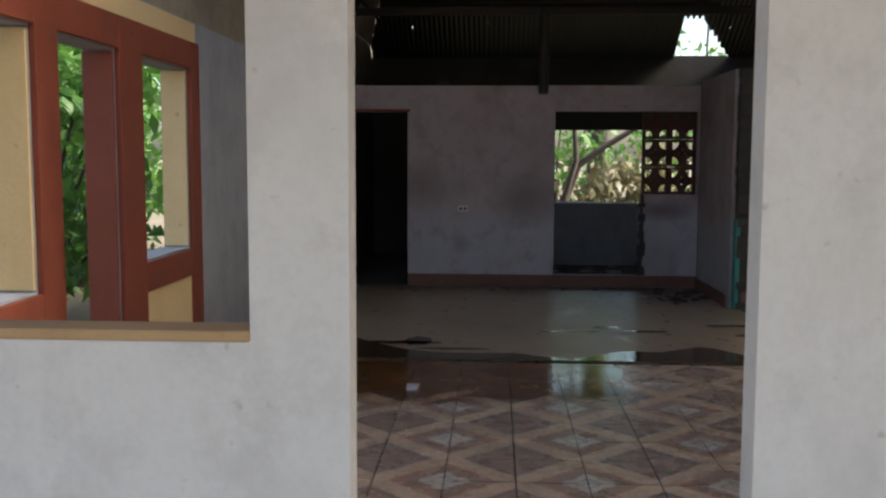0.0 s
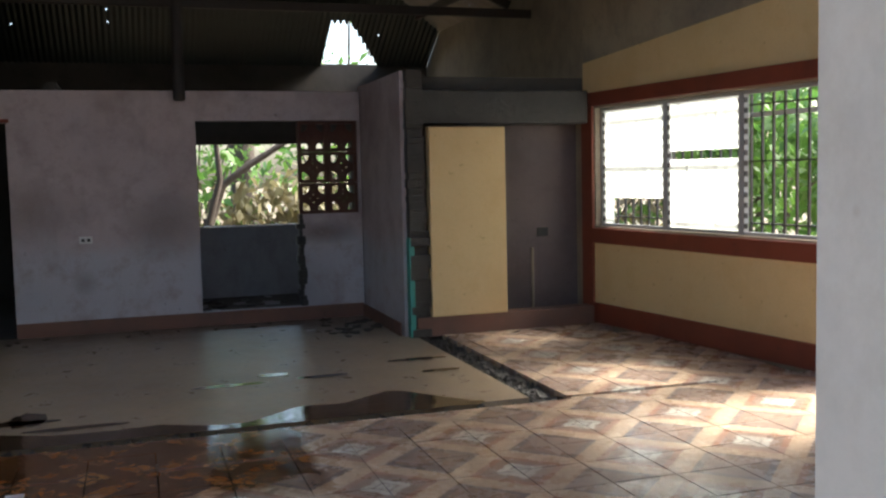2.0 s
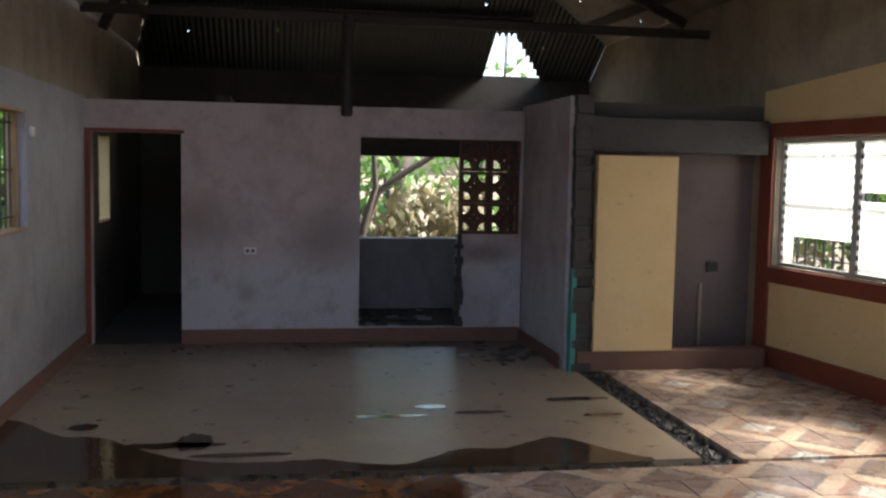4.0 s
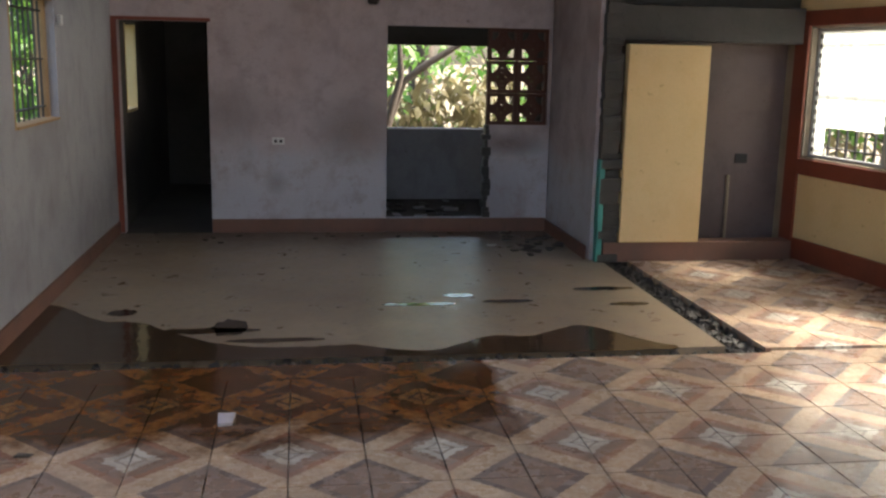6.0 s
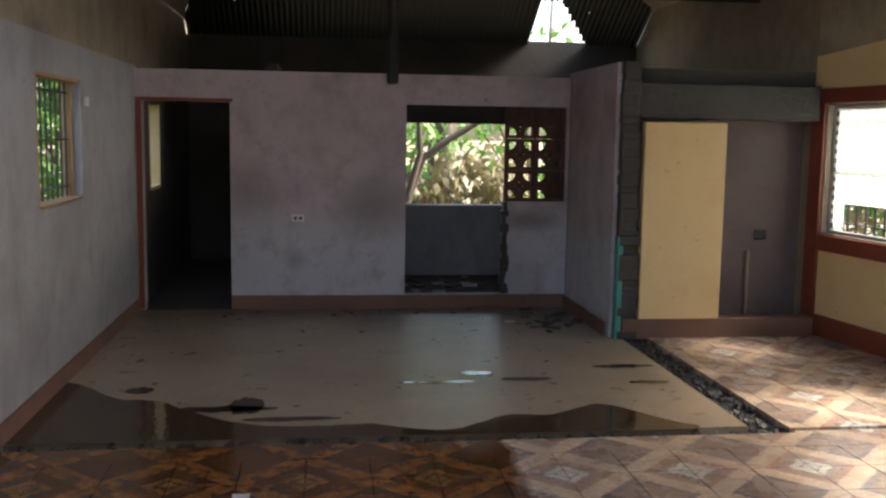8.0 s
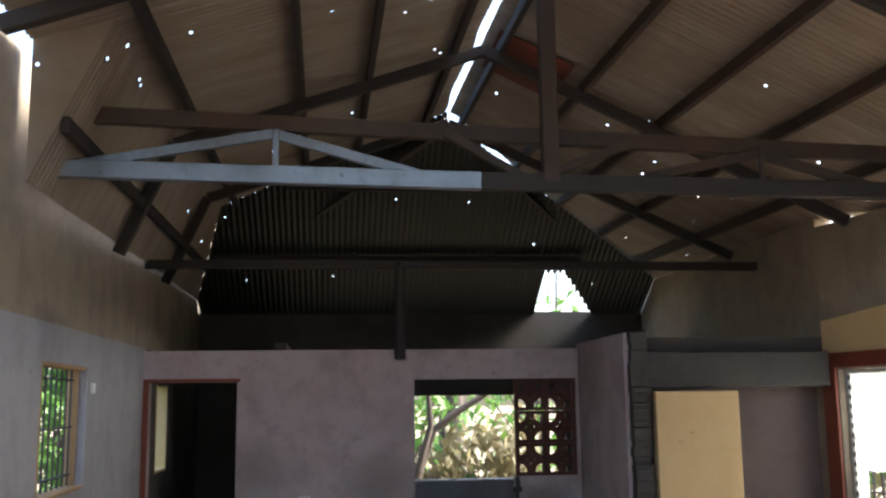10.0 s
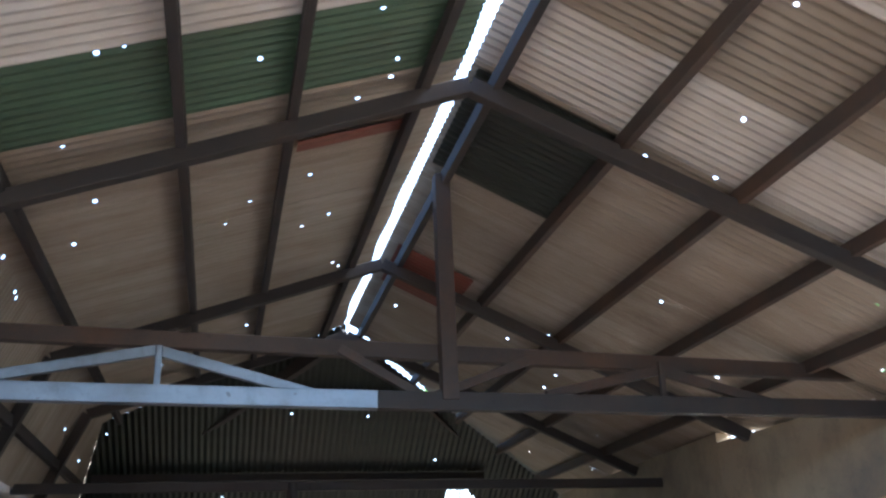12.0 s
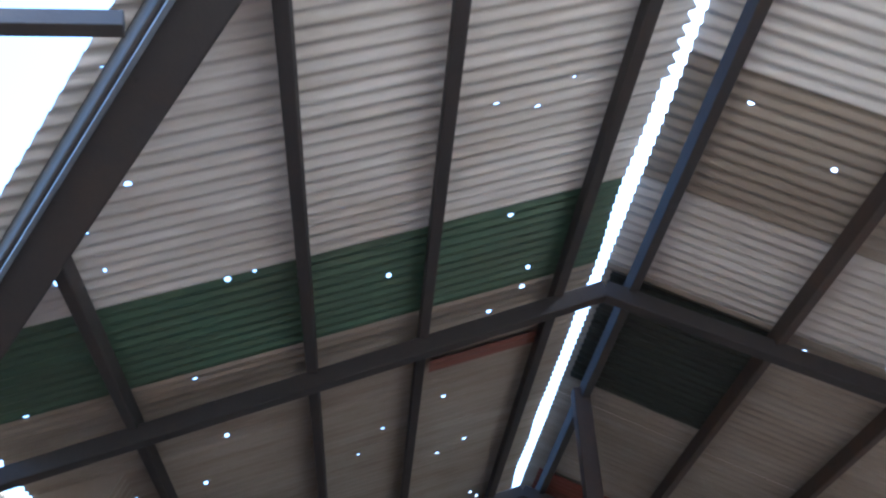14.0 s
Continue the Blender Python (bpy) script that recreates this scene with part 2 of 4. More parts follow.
def sheet_material(name, base, stain, rust, sound=0.55):
    """Corrugated iron, stained along the corrugations, with nail holes rusted right through."""
    m, nt, p = material(name)
    geo = nt.nodes.new("ShaderNodeNewGeometry")
    v = geo.outputs["Position"]
    mp = nt.nodes.new("ShaderNodeMapping")
    mp.inputs["Scale"].default_value = (0.6, 5.0, 0.6)
    nt.links.new(v, mp.inputs[0])
    run = ramp(nt, noise_of(nt, mp.outputs[0], 1.5, 5, 0.7), 0.38, 0.68)
    big = ramp(nt, noise_of(nt, v, 1.1, 5), 0.45, 0.7)
    oi = nt.nodes.new("ShaderNodeObjectInfo")
    c = mix(nt, run, base, stain)
    c = mix(nt, calc(nt, "MULTIPLY", big, 0.55), c, rust)
    c = mix(nt, calc(nt, "MULTIPLY", oi.outputs["Random"], 0.4), c, rust)
    nt.links.new(c, p.inputs["Base Color"])
    p.inputs["Roughness"].default_value, p.inputs["Metallic"].default_value = 0.55, 0.15
    vor = nt.nodes.new("ShaderNodeTexVoronoi")
    vor.inputs["Scale"].default_value = 5.2
    nt.links.new(v, vor.inputs["Vector"])
    near = calc(nt, "LESS_THAN", vor.outputs["Distance"], 0.08)
    pick = nt.nodes.new("ShaderNodeSeparateColor")
    nt.links.new(vor.outputs["Color"], pick.inputs[0])
    hole = calc(nt, "MULTIPLY", near, calc(nt, "GREATER_THAN", pick.outputs[0], sound))
    out = nt.nodes["Material Output"]
    clear, both = nt.nodes.new("ShaderNodeBsdfTransparent"), nt.nodes.new("ShaderNodeMixShader")
    nt.links.new(hole, both.inputs[0])
    nt.links.new(p.outputs[0], both.inputs[1])
    nt.links.new(clear.outputs[0], both.inputs[2])
    nt.links.new(both.outputs[0], out.inputs[0])
    return m


def frosted():
    m, nt, p = material("frosted_louvre_glass")
    out = nt.nodes["Material Output"]
    t, mixer = nt.nodes.new("ShaderNodeBsdfTranslucent"), nt.nodes.new("ShaderNodeMixShader")
    t.inputs[0].default_value = (0.9, 0.92, 0.9, 1)
    p.inputs["Base Color"].default_value, p.inputs["Roughness"].default_value = (0.8, 0.82, 0.8, 1), 0.25
    mixer.inputs[0].default_value = 0.75
    nt.links.new(p.outputs[0], mixer.inputs[1])
    nt.links.new(t.outputs[0], mixer.inputs[2])
    nt.links.new(mixer.outputs[0], out.inputs[0])
    return m


def leaf_material(name, a, b):
    m, nt, p = material(name)
    v = coords(nt)
    c = mix(nt, ramp(nt, noise_of(nt, v, 3.0, 4), 0.35, 0.65), a, b)
    nt.links.new(c, p.inputs["Base Color"])
    p.inputs["Roughness"].default_value = 0.45
    out = nt.nodes["Material Output"]
    t, mixer = nt.nodes.new("ShaderNodeBsdfTranslucent"), nt.nodes.new("ShaderNodeMixShader")
    nt.links.new(c, t.inputs[0])
    mixer.inputs[0].default_value = 0.4
    nt.links.new(p.outputs[0], mixer.inputs[1])
    nt.links.new(t.outputs[0], mixer.inputs[2])
    nt.links.new(mixer.outputs[0], out.inputs[0])
    return m


M_CONC = concrete_floor()
M_TILE = tile_material()
M_WATER = water_material()
M_SHEET = sheet_material("daylit_weathered_zinc", (0.66, 0.64, 0.62), (0.50, 0.47, 0.43), (0.36, 0.29, 0.23))
M_BROWN = sheet_material("brown_zinc_sheet", (0.36, 0.315, 0.265), (0.26, 0.215, 0.17), (0.18, 0.135, 0.095))
M_GREEN = sheet_material("green_painted_sheet", (0.07, 0.14, 0.085), (0.055, 0.10, 0.06), (0.06, 0.07, 0.045))
M_REDP = sheet_material("red_painted_sheet", (0.24, 0.05, 0.035), (0.17, 0.06, 0.04), (0.12, 0.06, 0.04))
# dark green sheet, lowered further so the far slope's shade sits in the colour
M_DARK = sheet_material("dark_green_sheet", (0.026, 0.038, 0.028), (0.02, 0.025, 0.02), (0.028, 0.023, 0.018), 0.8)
M_FROST = frosted()
M_LEAF = leaf_material("green_leaf", (0.06, 0.16, 0.03), (0.14, 0.26, 0.05))
M_LEAF_DRY = leaf_material("dry_leaf", (0.16, 0.13, 0.07), (0.22, 0.20, 0.10))


# ---- mesh tools ----
def mesh_of(name, verts, faces, mat, smooth=False):
    me = bpy.data.meshes.new(name)
    me.from_pydata(verts, [], faces)
    me.materials.append(mat)
    if smooth:
        me.polygons.foreach_set("use_smooth", [True] * len(me.polygons))
    me.update()
    return me


CUBE = [(0, 3, 2, 1), (4, 5, 6, 7), (0, 1, 5, 4), (1, 2, 6, 5), (2, 3, 7, 6), (3, 0, 4, 7)]


def corners(a, b):
    (x0, y0, z0), (x1, y1, z1) = a, b
    return [(x0, y0, z0), (x1, y0, z0), (x1, y1, z0), (x0, y1, z0), (x0, y0, z1), (x1, y0, z1), (x1, y1, z1), (x0, y1, z1)]


def solid(name, pairs, mat, bevel=0.0, parent=None):
    """One mesh of boxes, given by two opposite corners each."""
    vs, fs = [], []
    for a, b in pairs:
        o = len(vs)
        vs += corners(a, b)
        fs += [tuple(i + o for i in f) for f in CUBE]
    ob = new(name, mesh_of(name, vs, fs, mat))
    if bevel:
        bv = ob.modifiers.new("edge", "BEVEL")
        bv.width, bv.segments = bevel, 2
    if parent:
        ob.parent = parent
    return ob


def bar(a, b, w, h, up=(0, 0, 1)):
    """Corners of a rectangular bar from a to b."""
    a, b = Vector(a), Vector(b)
    d = (b - a).normalized()
    s = d.cross(Vector(up)).normalized() * (w / 2)
    n = s.normalized().cross(d) * (h / 2)
    return [tuple(p + i * s + j * n) for p in (a, b) for i, j in ((-1, -1), (1, -1), (1, 1), (-1, 1))]


BARF = [(3, 2, 1, 0), (4, 5, 6, 7), (0, 1, 5, 4), (1, 2, 6, 5), (2, 3, 7, 6), (3, 0, 4, 7)]


def bars(name, rows, mat, bevel=0.0, parent=None):
    vs, fs = [], []
    for a, b, w, h in rows:
        o = len(vs)
        vs += bar(a, b, w, h, (0, 0, 1) if abs((Vector(b) - Vector(a)).normalized().z) < 0.95 else (0, 1, 0))
        fs += [tuple(i + o for i in f) for f in BARF]
    ob = new(name, mesh_of(name, vs, fs, mat))
    if bevel:
        bv = ob.modifiers.new("edge", "BEVEL")
        bv.width, bv.segments = bevel, 2
    if parent:
        ob.parent = parent
    return ob


def wall(name, axis, at, thick, lo, hi, z0, z1, mat, holes=()):
    """A wall in the plane axis = at, from lo to hi, with rectangular holes (lo, hi, z0, z1) through it."""
    us = sorted({lo, hi, *[h[0] for h in holes], *[h[1] for h in holes]})
    zs = sorted({z0, z1, *[h[2] for h in holes], *[h[3] for h in holes]})
    us, zs = [u for u in us if lo <= u <= hi], [z for z in zs if z0 <= z <= z1]
    pairs = []
    for u0, u1 in zip(us, us[1:]):
        run = None
        for w0, w1 in zip(zs, zs[1:]):
            mid = ((u0 + u1) / 2, (w0 + w1) / 2)
            if any(h[0] < mid[0] < h[1] and h[2] < mid[1] < h[3] for h in holes):
                run = None
                continue
            if run is None:
                run = [w0, w1]
                pairs.append((u0, u1, run))
            else:
                run[1] = w1
    boxes = []
    for u0, u1, (w0, w1) in pairs:
        boxes.append(((at, u0, w0), (at + thick, u1, w1)) if axis == "x" else ((u0, at, w0), (u1, at + thick, w1)))
    return tagged(solid(name, boxes, mat), kind="structure")


def empty(name, at=(0, 0, 0)):
    ob = new(name)
    ob.location = at
    return ob


# ---- setting: ground, floors ----
XL, XR, YF, YB, ZE, ZR, RX = -0.92, 5.48, 9.0, 12.9, 3.62, 5.19, 2.25
SLOPE = (ZR - ZE) / (XR - RX)
YI = 11.4
# in front of the recess the right wall runs off the square
HINGE, LEAN, SHRINK = 7.62, 0.13, 0.90


def askew(x, y):
    d = max(0.0, HINGE - y) * SHRINK
    return (x + d * LEAN, HINGE - d) if y < HINGE else (x, y)


def set_askew(*obs):
    """Lay things that were built along the square right wall onto its true line."""
    for ob in obs:
        base = ob.location + (ob.parent.location if ob.parent else Vector((0, 0, 0)))
        if ob.data:
            for v in ob.data.vertices:
                w = v.co + base
                x, y = askew(w.x, w.y)
                v.co.x, v.co.y = x - base.x, y - base.y
        set_askew(*[c for c in ob.children])



ground = solid("ground", [((-300, -300, -0.6), (300, 300, -0.16))], M_EARTH)
tagged(ground, "bare brown earth yard round the house", "ground", kind="structure")
slab = tagged(solid("floor", [((XL - 0.2, -6, -0.15), (XR + 1.2, YB + 0.15, -0.06))], M_RUBBLE), "dark broken footing under the floor", "floor", kind="structure")
conc = tagged(solid("floor_concrete", [((XL, 4.74, -0.058), (3.62, YF, -0.008))], M_CONC),
              "dusty beige concrete floor, damp by the walls", "floor", kind="structure")

tagged(solid("floor_back", [((XL, YF, -0.058), (XR, YB, -0.009))], M_DARK_BLOCK), "dark concrete floor of the back rooms", "floor", kind="structure")
tagged(solid("sill_back", [((1.66, YI - 0.05, 0.887), (3.93, YI + 0.16, 0.905))], M_FRONT, 0.004), "pale cement ledge of the back opening", "sill", kind="structure")


def puddle(name, label, x0, x1, base, edge, n=90):
    vs, fs = [], []
    for i in range(n + 1):
        x = x0 + (x1 - x0) * i / n
        top = base + max(0.004, edge(x))
        vs += [(x, base, -0.004), (x, top, -0.004)]
        if i:
            fs.append((2 * i - 2, 2 * i, 2 * i + 1, 2 * i - 1))
    return tagged(new(name, mesh_of(name, vs, fs, M_WATER)), label, "water", kind="structure")


def hump(x, c, w, h):
    return h * math.exp(-(((x - c) / w) ** 2))


def rip(x, s):
    return 0.05 * noise.noise((x * 3.1, s, 0)) + 0.02 * noise.noise((x * 11, s, 3))


puddle("water", "dark muddy puddle along the cut in the floor", XL + 0.01, 3.3, 4.70,
       lambda x: hump(x, -1.0, 0.75, 1.45) + hump(x, -0.15, 0.28, 0.35) + hump(x, 0.35, 0.5, 0.32) + hump(x, 1.2, 0.4, 0.26) + hump(x, 2.15, 0.35, 0.38)
       + hump(x, 2.8, 0.36, 0.6) + rip(x, 1) - 0.02)
for cx, cy, w, h, s in ((0.28, 5.35, 0.34, 0.07, 5), (0.42, 5.42, 0.12, 0.2, 9), (-0.35, 5.85, 0.1, 0.09, 2), (0.72, 5.1, 0.32, 0.05, 4), (1.75, 5.95, 0.28, 0.04, 6),
                        (2.1, 6.2, 0.12, 0.06, 7), (2.45, 6.0, 0.2, 0.05, 8), (3.3, 6.35, 0.25, 0.06, 11), (3.35, 5.85, 0.16, 0.05, 12)):
    ring = [(cx + w * (1 + 0.5 * noise.noise((i * 0.9, s, 0))) * math.cos(i / 24 * 6.2832), cy + h * (1 + 0.5 * noise.noise((i * 0.8, s, 5))) * math.sin(i / 24 * 6.2832), -0.0045) for i in range(24)]
    tagged(new("water", mesh_of("water", ring, [tuple(range(24))], M_WATER)), "small dark spill on the concrete floor", "water", kind="structure")

# rubble along the cuts in the floor
random.seed(4)
vs, fs = [], []
for i in range(900):
    if i % 2:
        c = (random.uniform(3.64, 3.86), random.uniform(4.6, 7.6), -0.05)
    else:
        c = (random.uniform(XL, 5.1), random.uniform(4.57, 4.73), -0.05)
    r = random.uniform(0.008, 0.03)
    o = len(vs)
    q = Euler((random.random() * 6, random.random() * 6, random.random() * 6)).to_matrix()
    for k in corners((-r, -r * 0.7, -r * 0.6), (r, r * 0.7, r * 0.6)):
        vs.append(tuple(Vector(c) + q @ (Vector(k) * random.uniform(0.7, 1.2))))
    fs += [tuple(j + o for j in f) for f in CUBE]
tagged(new("rubble", mesh_of("rubble", vs, fs, M_RUBBLE)), "black wet rubble lying in the floor cuts", "rubble", kind="stuff")

# ---- setting: walls ----
# front partition with the doorway that is walked up to, and a window beside it
# its unseen top is raised to 3.4 to hold front light out of the room
wall("wall_front", "y", -0.66, 0.10, -2.6, 7.6, -0.06, 3.4, M_FRONT, [(0.758, 1.622, -0.06, 2.4), (-0.65, 0.541, 1.175, 2.4)])
tagged(solid("window_sill", [((-0.65, -0.67, 1.175), (0.540, -0.56, 1.20))], M_WOOD, 0.005), "bare orange-brown wooden sill board on the wall opening", "sill", kind="structure")
# left outer wall
LW = [(0.25, 1.35, 0.98, 2.12), (1.58, 2.28, -0.06, 2.12), (2.62, 3.45, 0.98, 2.12), (5.62, 6.80, 1.28, 2.18), (9.75, 10.45, 1.15, 2.1)]
wall("wall_left", "x", XL - 0.16, 0.16, -0.36, 9.14, -0.06, 2.44, M_GREY, LW[:4])
wall("wall_left_back", "x", XL - 0.16, 0.16, 9.14, YB, -0.06, 2.44, M_DARK_BLOCK, LW[4:])
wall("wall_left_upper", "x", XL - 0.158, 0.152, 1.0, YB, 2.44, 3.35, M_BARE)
# gable under the straight slope; the run beyond y 4.9 is added to block light
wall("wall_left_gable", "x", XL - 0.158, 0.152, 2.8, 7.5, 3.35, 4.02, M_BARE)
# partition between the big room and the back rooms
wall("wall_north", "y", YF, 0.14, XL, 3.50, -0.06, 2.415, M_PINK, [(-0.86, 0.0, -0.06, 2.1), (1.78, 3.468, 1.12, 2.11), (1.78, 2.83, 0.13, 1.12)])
wall("wall_back", "y", YI, 0.15, 0.47, XR, -0.06, 2.25, M_DARK_BLOCK, [(1.66, 3.93, 0.885, 1.95)])
wall("wall_back_upper", "y", YB, 0.15, XL - 0.16, XR + 0.15, 2.2, 3.16, M_DARK_BLOCK)
wall("wall_back_corner", "y", YB, 0.15, XL - 0.16, 0.47, -0.06, 2.2, M_DARK_BLOCK)
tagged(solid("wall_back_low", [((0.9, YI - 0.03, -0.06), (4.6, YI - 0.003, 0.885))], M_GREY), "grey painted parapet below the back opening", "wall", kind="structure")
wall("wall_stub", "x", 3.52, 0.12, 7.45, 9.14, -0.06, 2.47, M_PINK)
wall("wall_back_divider", "x", 0.35, 0.12, 9.14, YB, -0.06, 2.5, M_DARK_BLOCK)
wall("wall_recess", "y", 7.80, 0.12, 3.64, XR, -0.06, 2.0, M_RECESS_SHADE)
wall("wall_recess_upper", "y", 7.64, 0.14, 3.64, XR, 2.0, 2.44, M_DARK_BLOCK)
# right outer wall with the long window and the side door
RW = [(4.20, 7.40, 0.96, 2.13), (2.75, 3.76, -0.06, 2.15)]
wall("wall_right", "x", XR, 0.16, -2.2, HINGE, -0.06, 3.47, M_BARE, RW)
wall("wall_right_back", "x", XR, 0.16, HINGE, YB, -0.06, 3.56, M_BARE)


def panel(name, at, pts, mat, label, out=-0.006):
    """A thin painted field on the inner face of the right wall, given as (y, z) outline."""
    n = len(pts)
    vs = [(at, y, z) for y, z in pts] + [(at + out, y, z) for y, z in pts]
    fs = [tuple(range(n)), tuple(range(2 * n - 1, n - 1, -1))] + [(i, (i + 1) % n, n + (i + 1) % n, n + i) for i in range(n)]
    return tagged(new(name, mesh_of(name, vs, fs, mat)), label, "paint", kind="structure")


panel("cream_field_low", XR, [(4.16, 0.2), (7.42, 0.2), (7.42, 0.80), (4.16, 0.80)], M_CREAM, "cream painted field below the long window")
panel("cream_field_high", XR, [(2.4, 2.26), (7.62, 2.26), (7.62, 2.58), (5.6, 2.73), (3.8, 2.86), (2.4, 2.9)], M_CREAM, "cream painted field above the long window")
panel("cream_field_door", XR, [(-0.36, 0.2), (2.6, 0.2), (2.6, 2.4), (-0.36, 2.4)], M_CREAM, "cream painted wall beside the side door")
trim = [((XR - 0.03, 4.16, 0.80), (XR - 0.001, 7.415, 0.945)), ((XR - 0.03, 3.78, 2.145), (XR - 0.001, 7.62, 2.28)), ((XR - 0.03, 7.415, 0.0), (XR - 0.001, 7.62, 2.145)),
        ((XR - 0.03, 3.90, 0.0), (XR - 0.001, 4.16, 2.145)), ((XR - 0.025, 4.16, 0.0), (XR - 0.001, 7.415, 0.2))]
tagged(solid("trim", trim, M_RED, 0.004), "oxide-red painted bands framing window and skirting", "trim", kind="structure")
tagged(solid("trim_door", [((XR - 0.02, 3.765, 0.0), (XR + 0.16, 3.90, 2.15)), ((XR - 0.02, 2.62, 0.0), (XR + 0.16, 2.745, 2.15))], M_CREAM, 0.004), "tan painted side door jambs", "door frame", kind="structure")
tagged(solid("baseboard", [((0.0, YF - 0.02, -0.01), (3.49, YF - 0.001, 0.135)), ((XL + 0.001, 4.5, -0.01), (XL + 0.02, YF - 0.02, 0.12)), ((3.48, 7.5, -0.01), (3.499, YF - 0.02, 0.12))], M_SKIRT, 0.004),
       "faded red painted skirting, chipped and stained", "skirting", kind="structure")
tagged(solid("plinth", [((3.62, 7.36, -0.01), (XR - 0.03, 7.55, 0.175))], M_SKIRT, 0.006), "red painted step in front of the recess", "plinth", kind="structure")
tagged(solid("yellow_panel", [((3.755, 7.33, 0.176), (4.515, 7.44, 1.95))], M_CREAM, 0.012), "remaining slab of cream-yellow painted wall", "wall", kind="structure")
# beam drawn near black with the rubble colour
tagged(solid("lintel", [((3.62, 7.46, 1.98), (XR - 0.03, 7.62, 2.30))], M_RUBBLE, 0.01), "near-black concrete beam over the recess", "beam", kind="structure")

# torn wall end by the floor cut: bare blocks and a stub of teal post
random.seed(8)
bits = []
z = 0.0
while z < 2.44:
    h = random.uniform(0.05, 0.12)
    bits.append(((3.545 + random.uniform(0, 0.02), 7.36 + random.uniform(-0.02, 0.03), z - 0.01), (3.75 - (0.03 if z > 0.95 else 0) + random.uniform(-0.015, 0.015), 7.5, min(z + h, 2.5))))
    z += h
tagged(solid("wall_end", bits, M_RUBBLE, 0.008), "torn black end of a demolished block wall", "wall", kind="structure")
tagged(solid("post_stub", [((3.545, 7.35, -0.01), (3.60, 7.44, 0.93))], M_TEAL, 0.01), "broken-off post with peeling teal paint", "post")

random.seed(17)
bits, z = [], 0.14
while z < 1.1:
    h = random.uniform(0.03, 0.09)
    bits.append(((2.80 + random.uniform(-0.02, 0.015), YF - 0.006, z), (2.855 + random.uniform(-0.012, 0.03), YF + 0.10, min(z + h, 1.118))))
    z += h
tagged(solid("opening_edge", bits, M_RUBBLE, 0.006), "black ragged masonry edge of the knocked-out opening", "wall", kind="structure")
# added slab out of view, keeps sun and sky off the front wall and jamb
tagged(solid("ceiling_porch", [((-4.5, -5.2, 3.42), (8.2, 0.3, 3.50))], M_BARE), "unseen slab added over the porch to block sun and sky", "ceiling", kind="structure")

# left wall near part: cream fields with red frames
LX = XL + 0.001
tagged(solid("trim_left", [((LX, 1.36, 0.0), (LX + 0.03, 1.575, 2.3)), ((LX, 2.285, 0.0), (LX + 0.03, 2.61, 2.3)), ((LX, 3.46, 0.0), (LX + 0.03, 3.64, 2.3)),
                           ((LX, 2.61, 0.80), (LX + 0.03, 3.46, 0.97)), ((LX, 0.0, 0.80), (LX + 0.03, 1.36, 0.97)), ((LX, 0.0, 2.13), (LX + 0.028, 3.64, 2.3))], M_RED, 0.004),
       "oxide-red painted bands round door and windows", "trim", kind="structure")
tagged(solid("cream_field_left", [((LX, 2.61, 0.0), (LX + 0.006, 3.46, 0.80)), ((LX, 0.0, 0.0), (LX + 0.006, 1.36, 0.80)), ((LX, -0.3, 2.3), (LX + 0.006, 3.64, 2.43))], M_CREAM),
       "cream painted fields between the red bands", "paint", kind="structure")
rev = []
for y0, y1, z0, z1 in (LW[0], LW[2]):
    rev += [((XL - 0.158, y1 - 0.02, z0 + 0.01), (XL - 0.002, y1 - 0.001, z1 - 0.01)), ((XL - 0.158, y0 + 0.001, z0 + 0.01), (XL - 0.002, y0 + 0.02, z1 - 0.01))]
tagged(solid("reveal_door", [((XL - 0.158, 2.255, 0.0), (XL - 0.002, 2.279, 2.11)), ((XL - 0.158, 1.581, 0.0), (XL - 0.002, 1.605, 2.11))], M_RED), "red painted door reveals", "reveal", kind="structure")
tagged(solid("reveal_left", rev, M_CREAM), "cream painted reveals of the openings", "reveal", kind="structure")


# ---- things: windows ----
def louvre_window(name, y0, y1, missing, label):
    """Aluminium louvre window in the right wall: frame with slats of frosted glass."""
    root = tagged(empty(name, (XR + 0.06, y0, 0.96)), label, "window", kind="structure")
    z0, z1 = 0.965, 2.125
    fr = solid("frame", [((0.0, 0.0, 0.005), (0.05, 0.035, z1 - 0.96)), ((0.0, y1 - y0 - 0.035, 0.005), (0.05, y1 - y0, z1 - 0.96)),
                         ((0.0, 0.035, 0.005), (0.05, y1 - y0 - 0.035, 0.03)), ((0.0, 0.035, z1 - 0.99), (0.05, y1 - y0 - 0.035, z1 - 0.96))], M_ALU, 0.003, root)
    n = 13
    step = (z1 - z0 - 0.06) / n
    tilt = 0.035
    for i in range(n):
        gaps = missing.get(i)
        spans = [(0.04, y1 - y0 - 0.04)] if gaps is None else gaps
        for a, b in spans:
            zc = 0.035 + step * (i + 0.5)
            vs = bar((0.025, a, zc), (0.025, b, zc), 0.006, step * 1.08)
            me = mesh_of("slat", vs, BARF, M_FROST)
            ob = new("slat", me)
            ob.parent = root
            ob.rotation_euler = (0, 0, 0)
    clips = [((0.002, s, 0.03 + step * (i + 0.3)), (0.03, s + 0.012, 0.03 + step * (i + 0.8))) for i in range(n) for s in (0.035, y1 - y0 - 0.047)]
    solid("clip", clips, M_BARS, 0, root)
    return root


W = 7.40 - 6.30
louvre_window("window_1", 6.30, 7.40, {0: [(W - 0.2, W - 0.04)], 1: [(W - 0.2, W - 0.04)], 2: [(W - 0.2, W - 0.04)]}, "aluminium louvre window with frosted slats, lower ones missing")
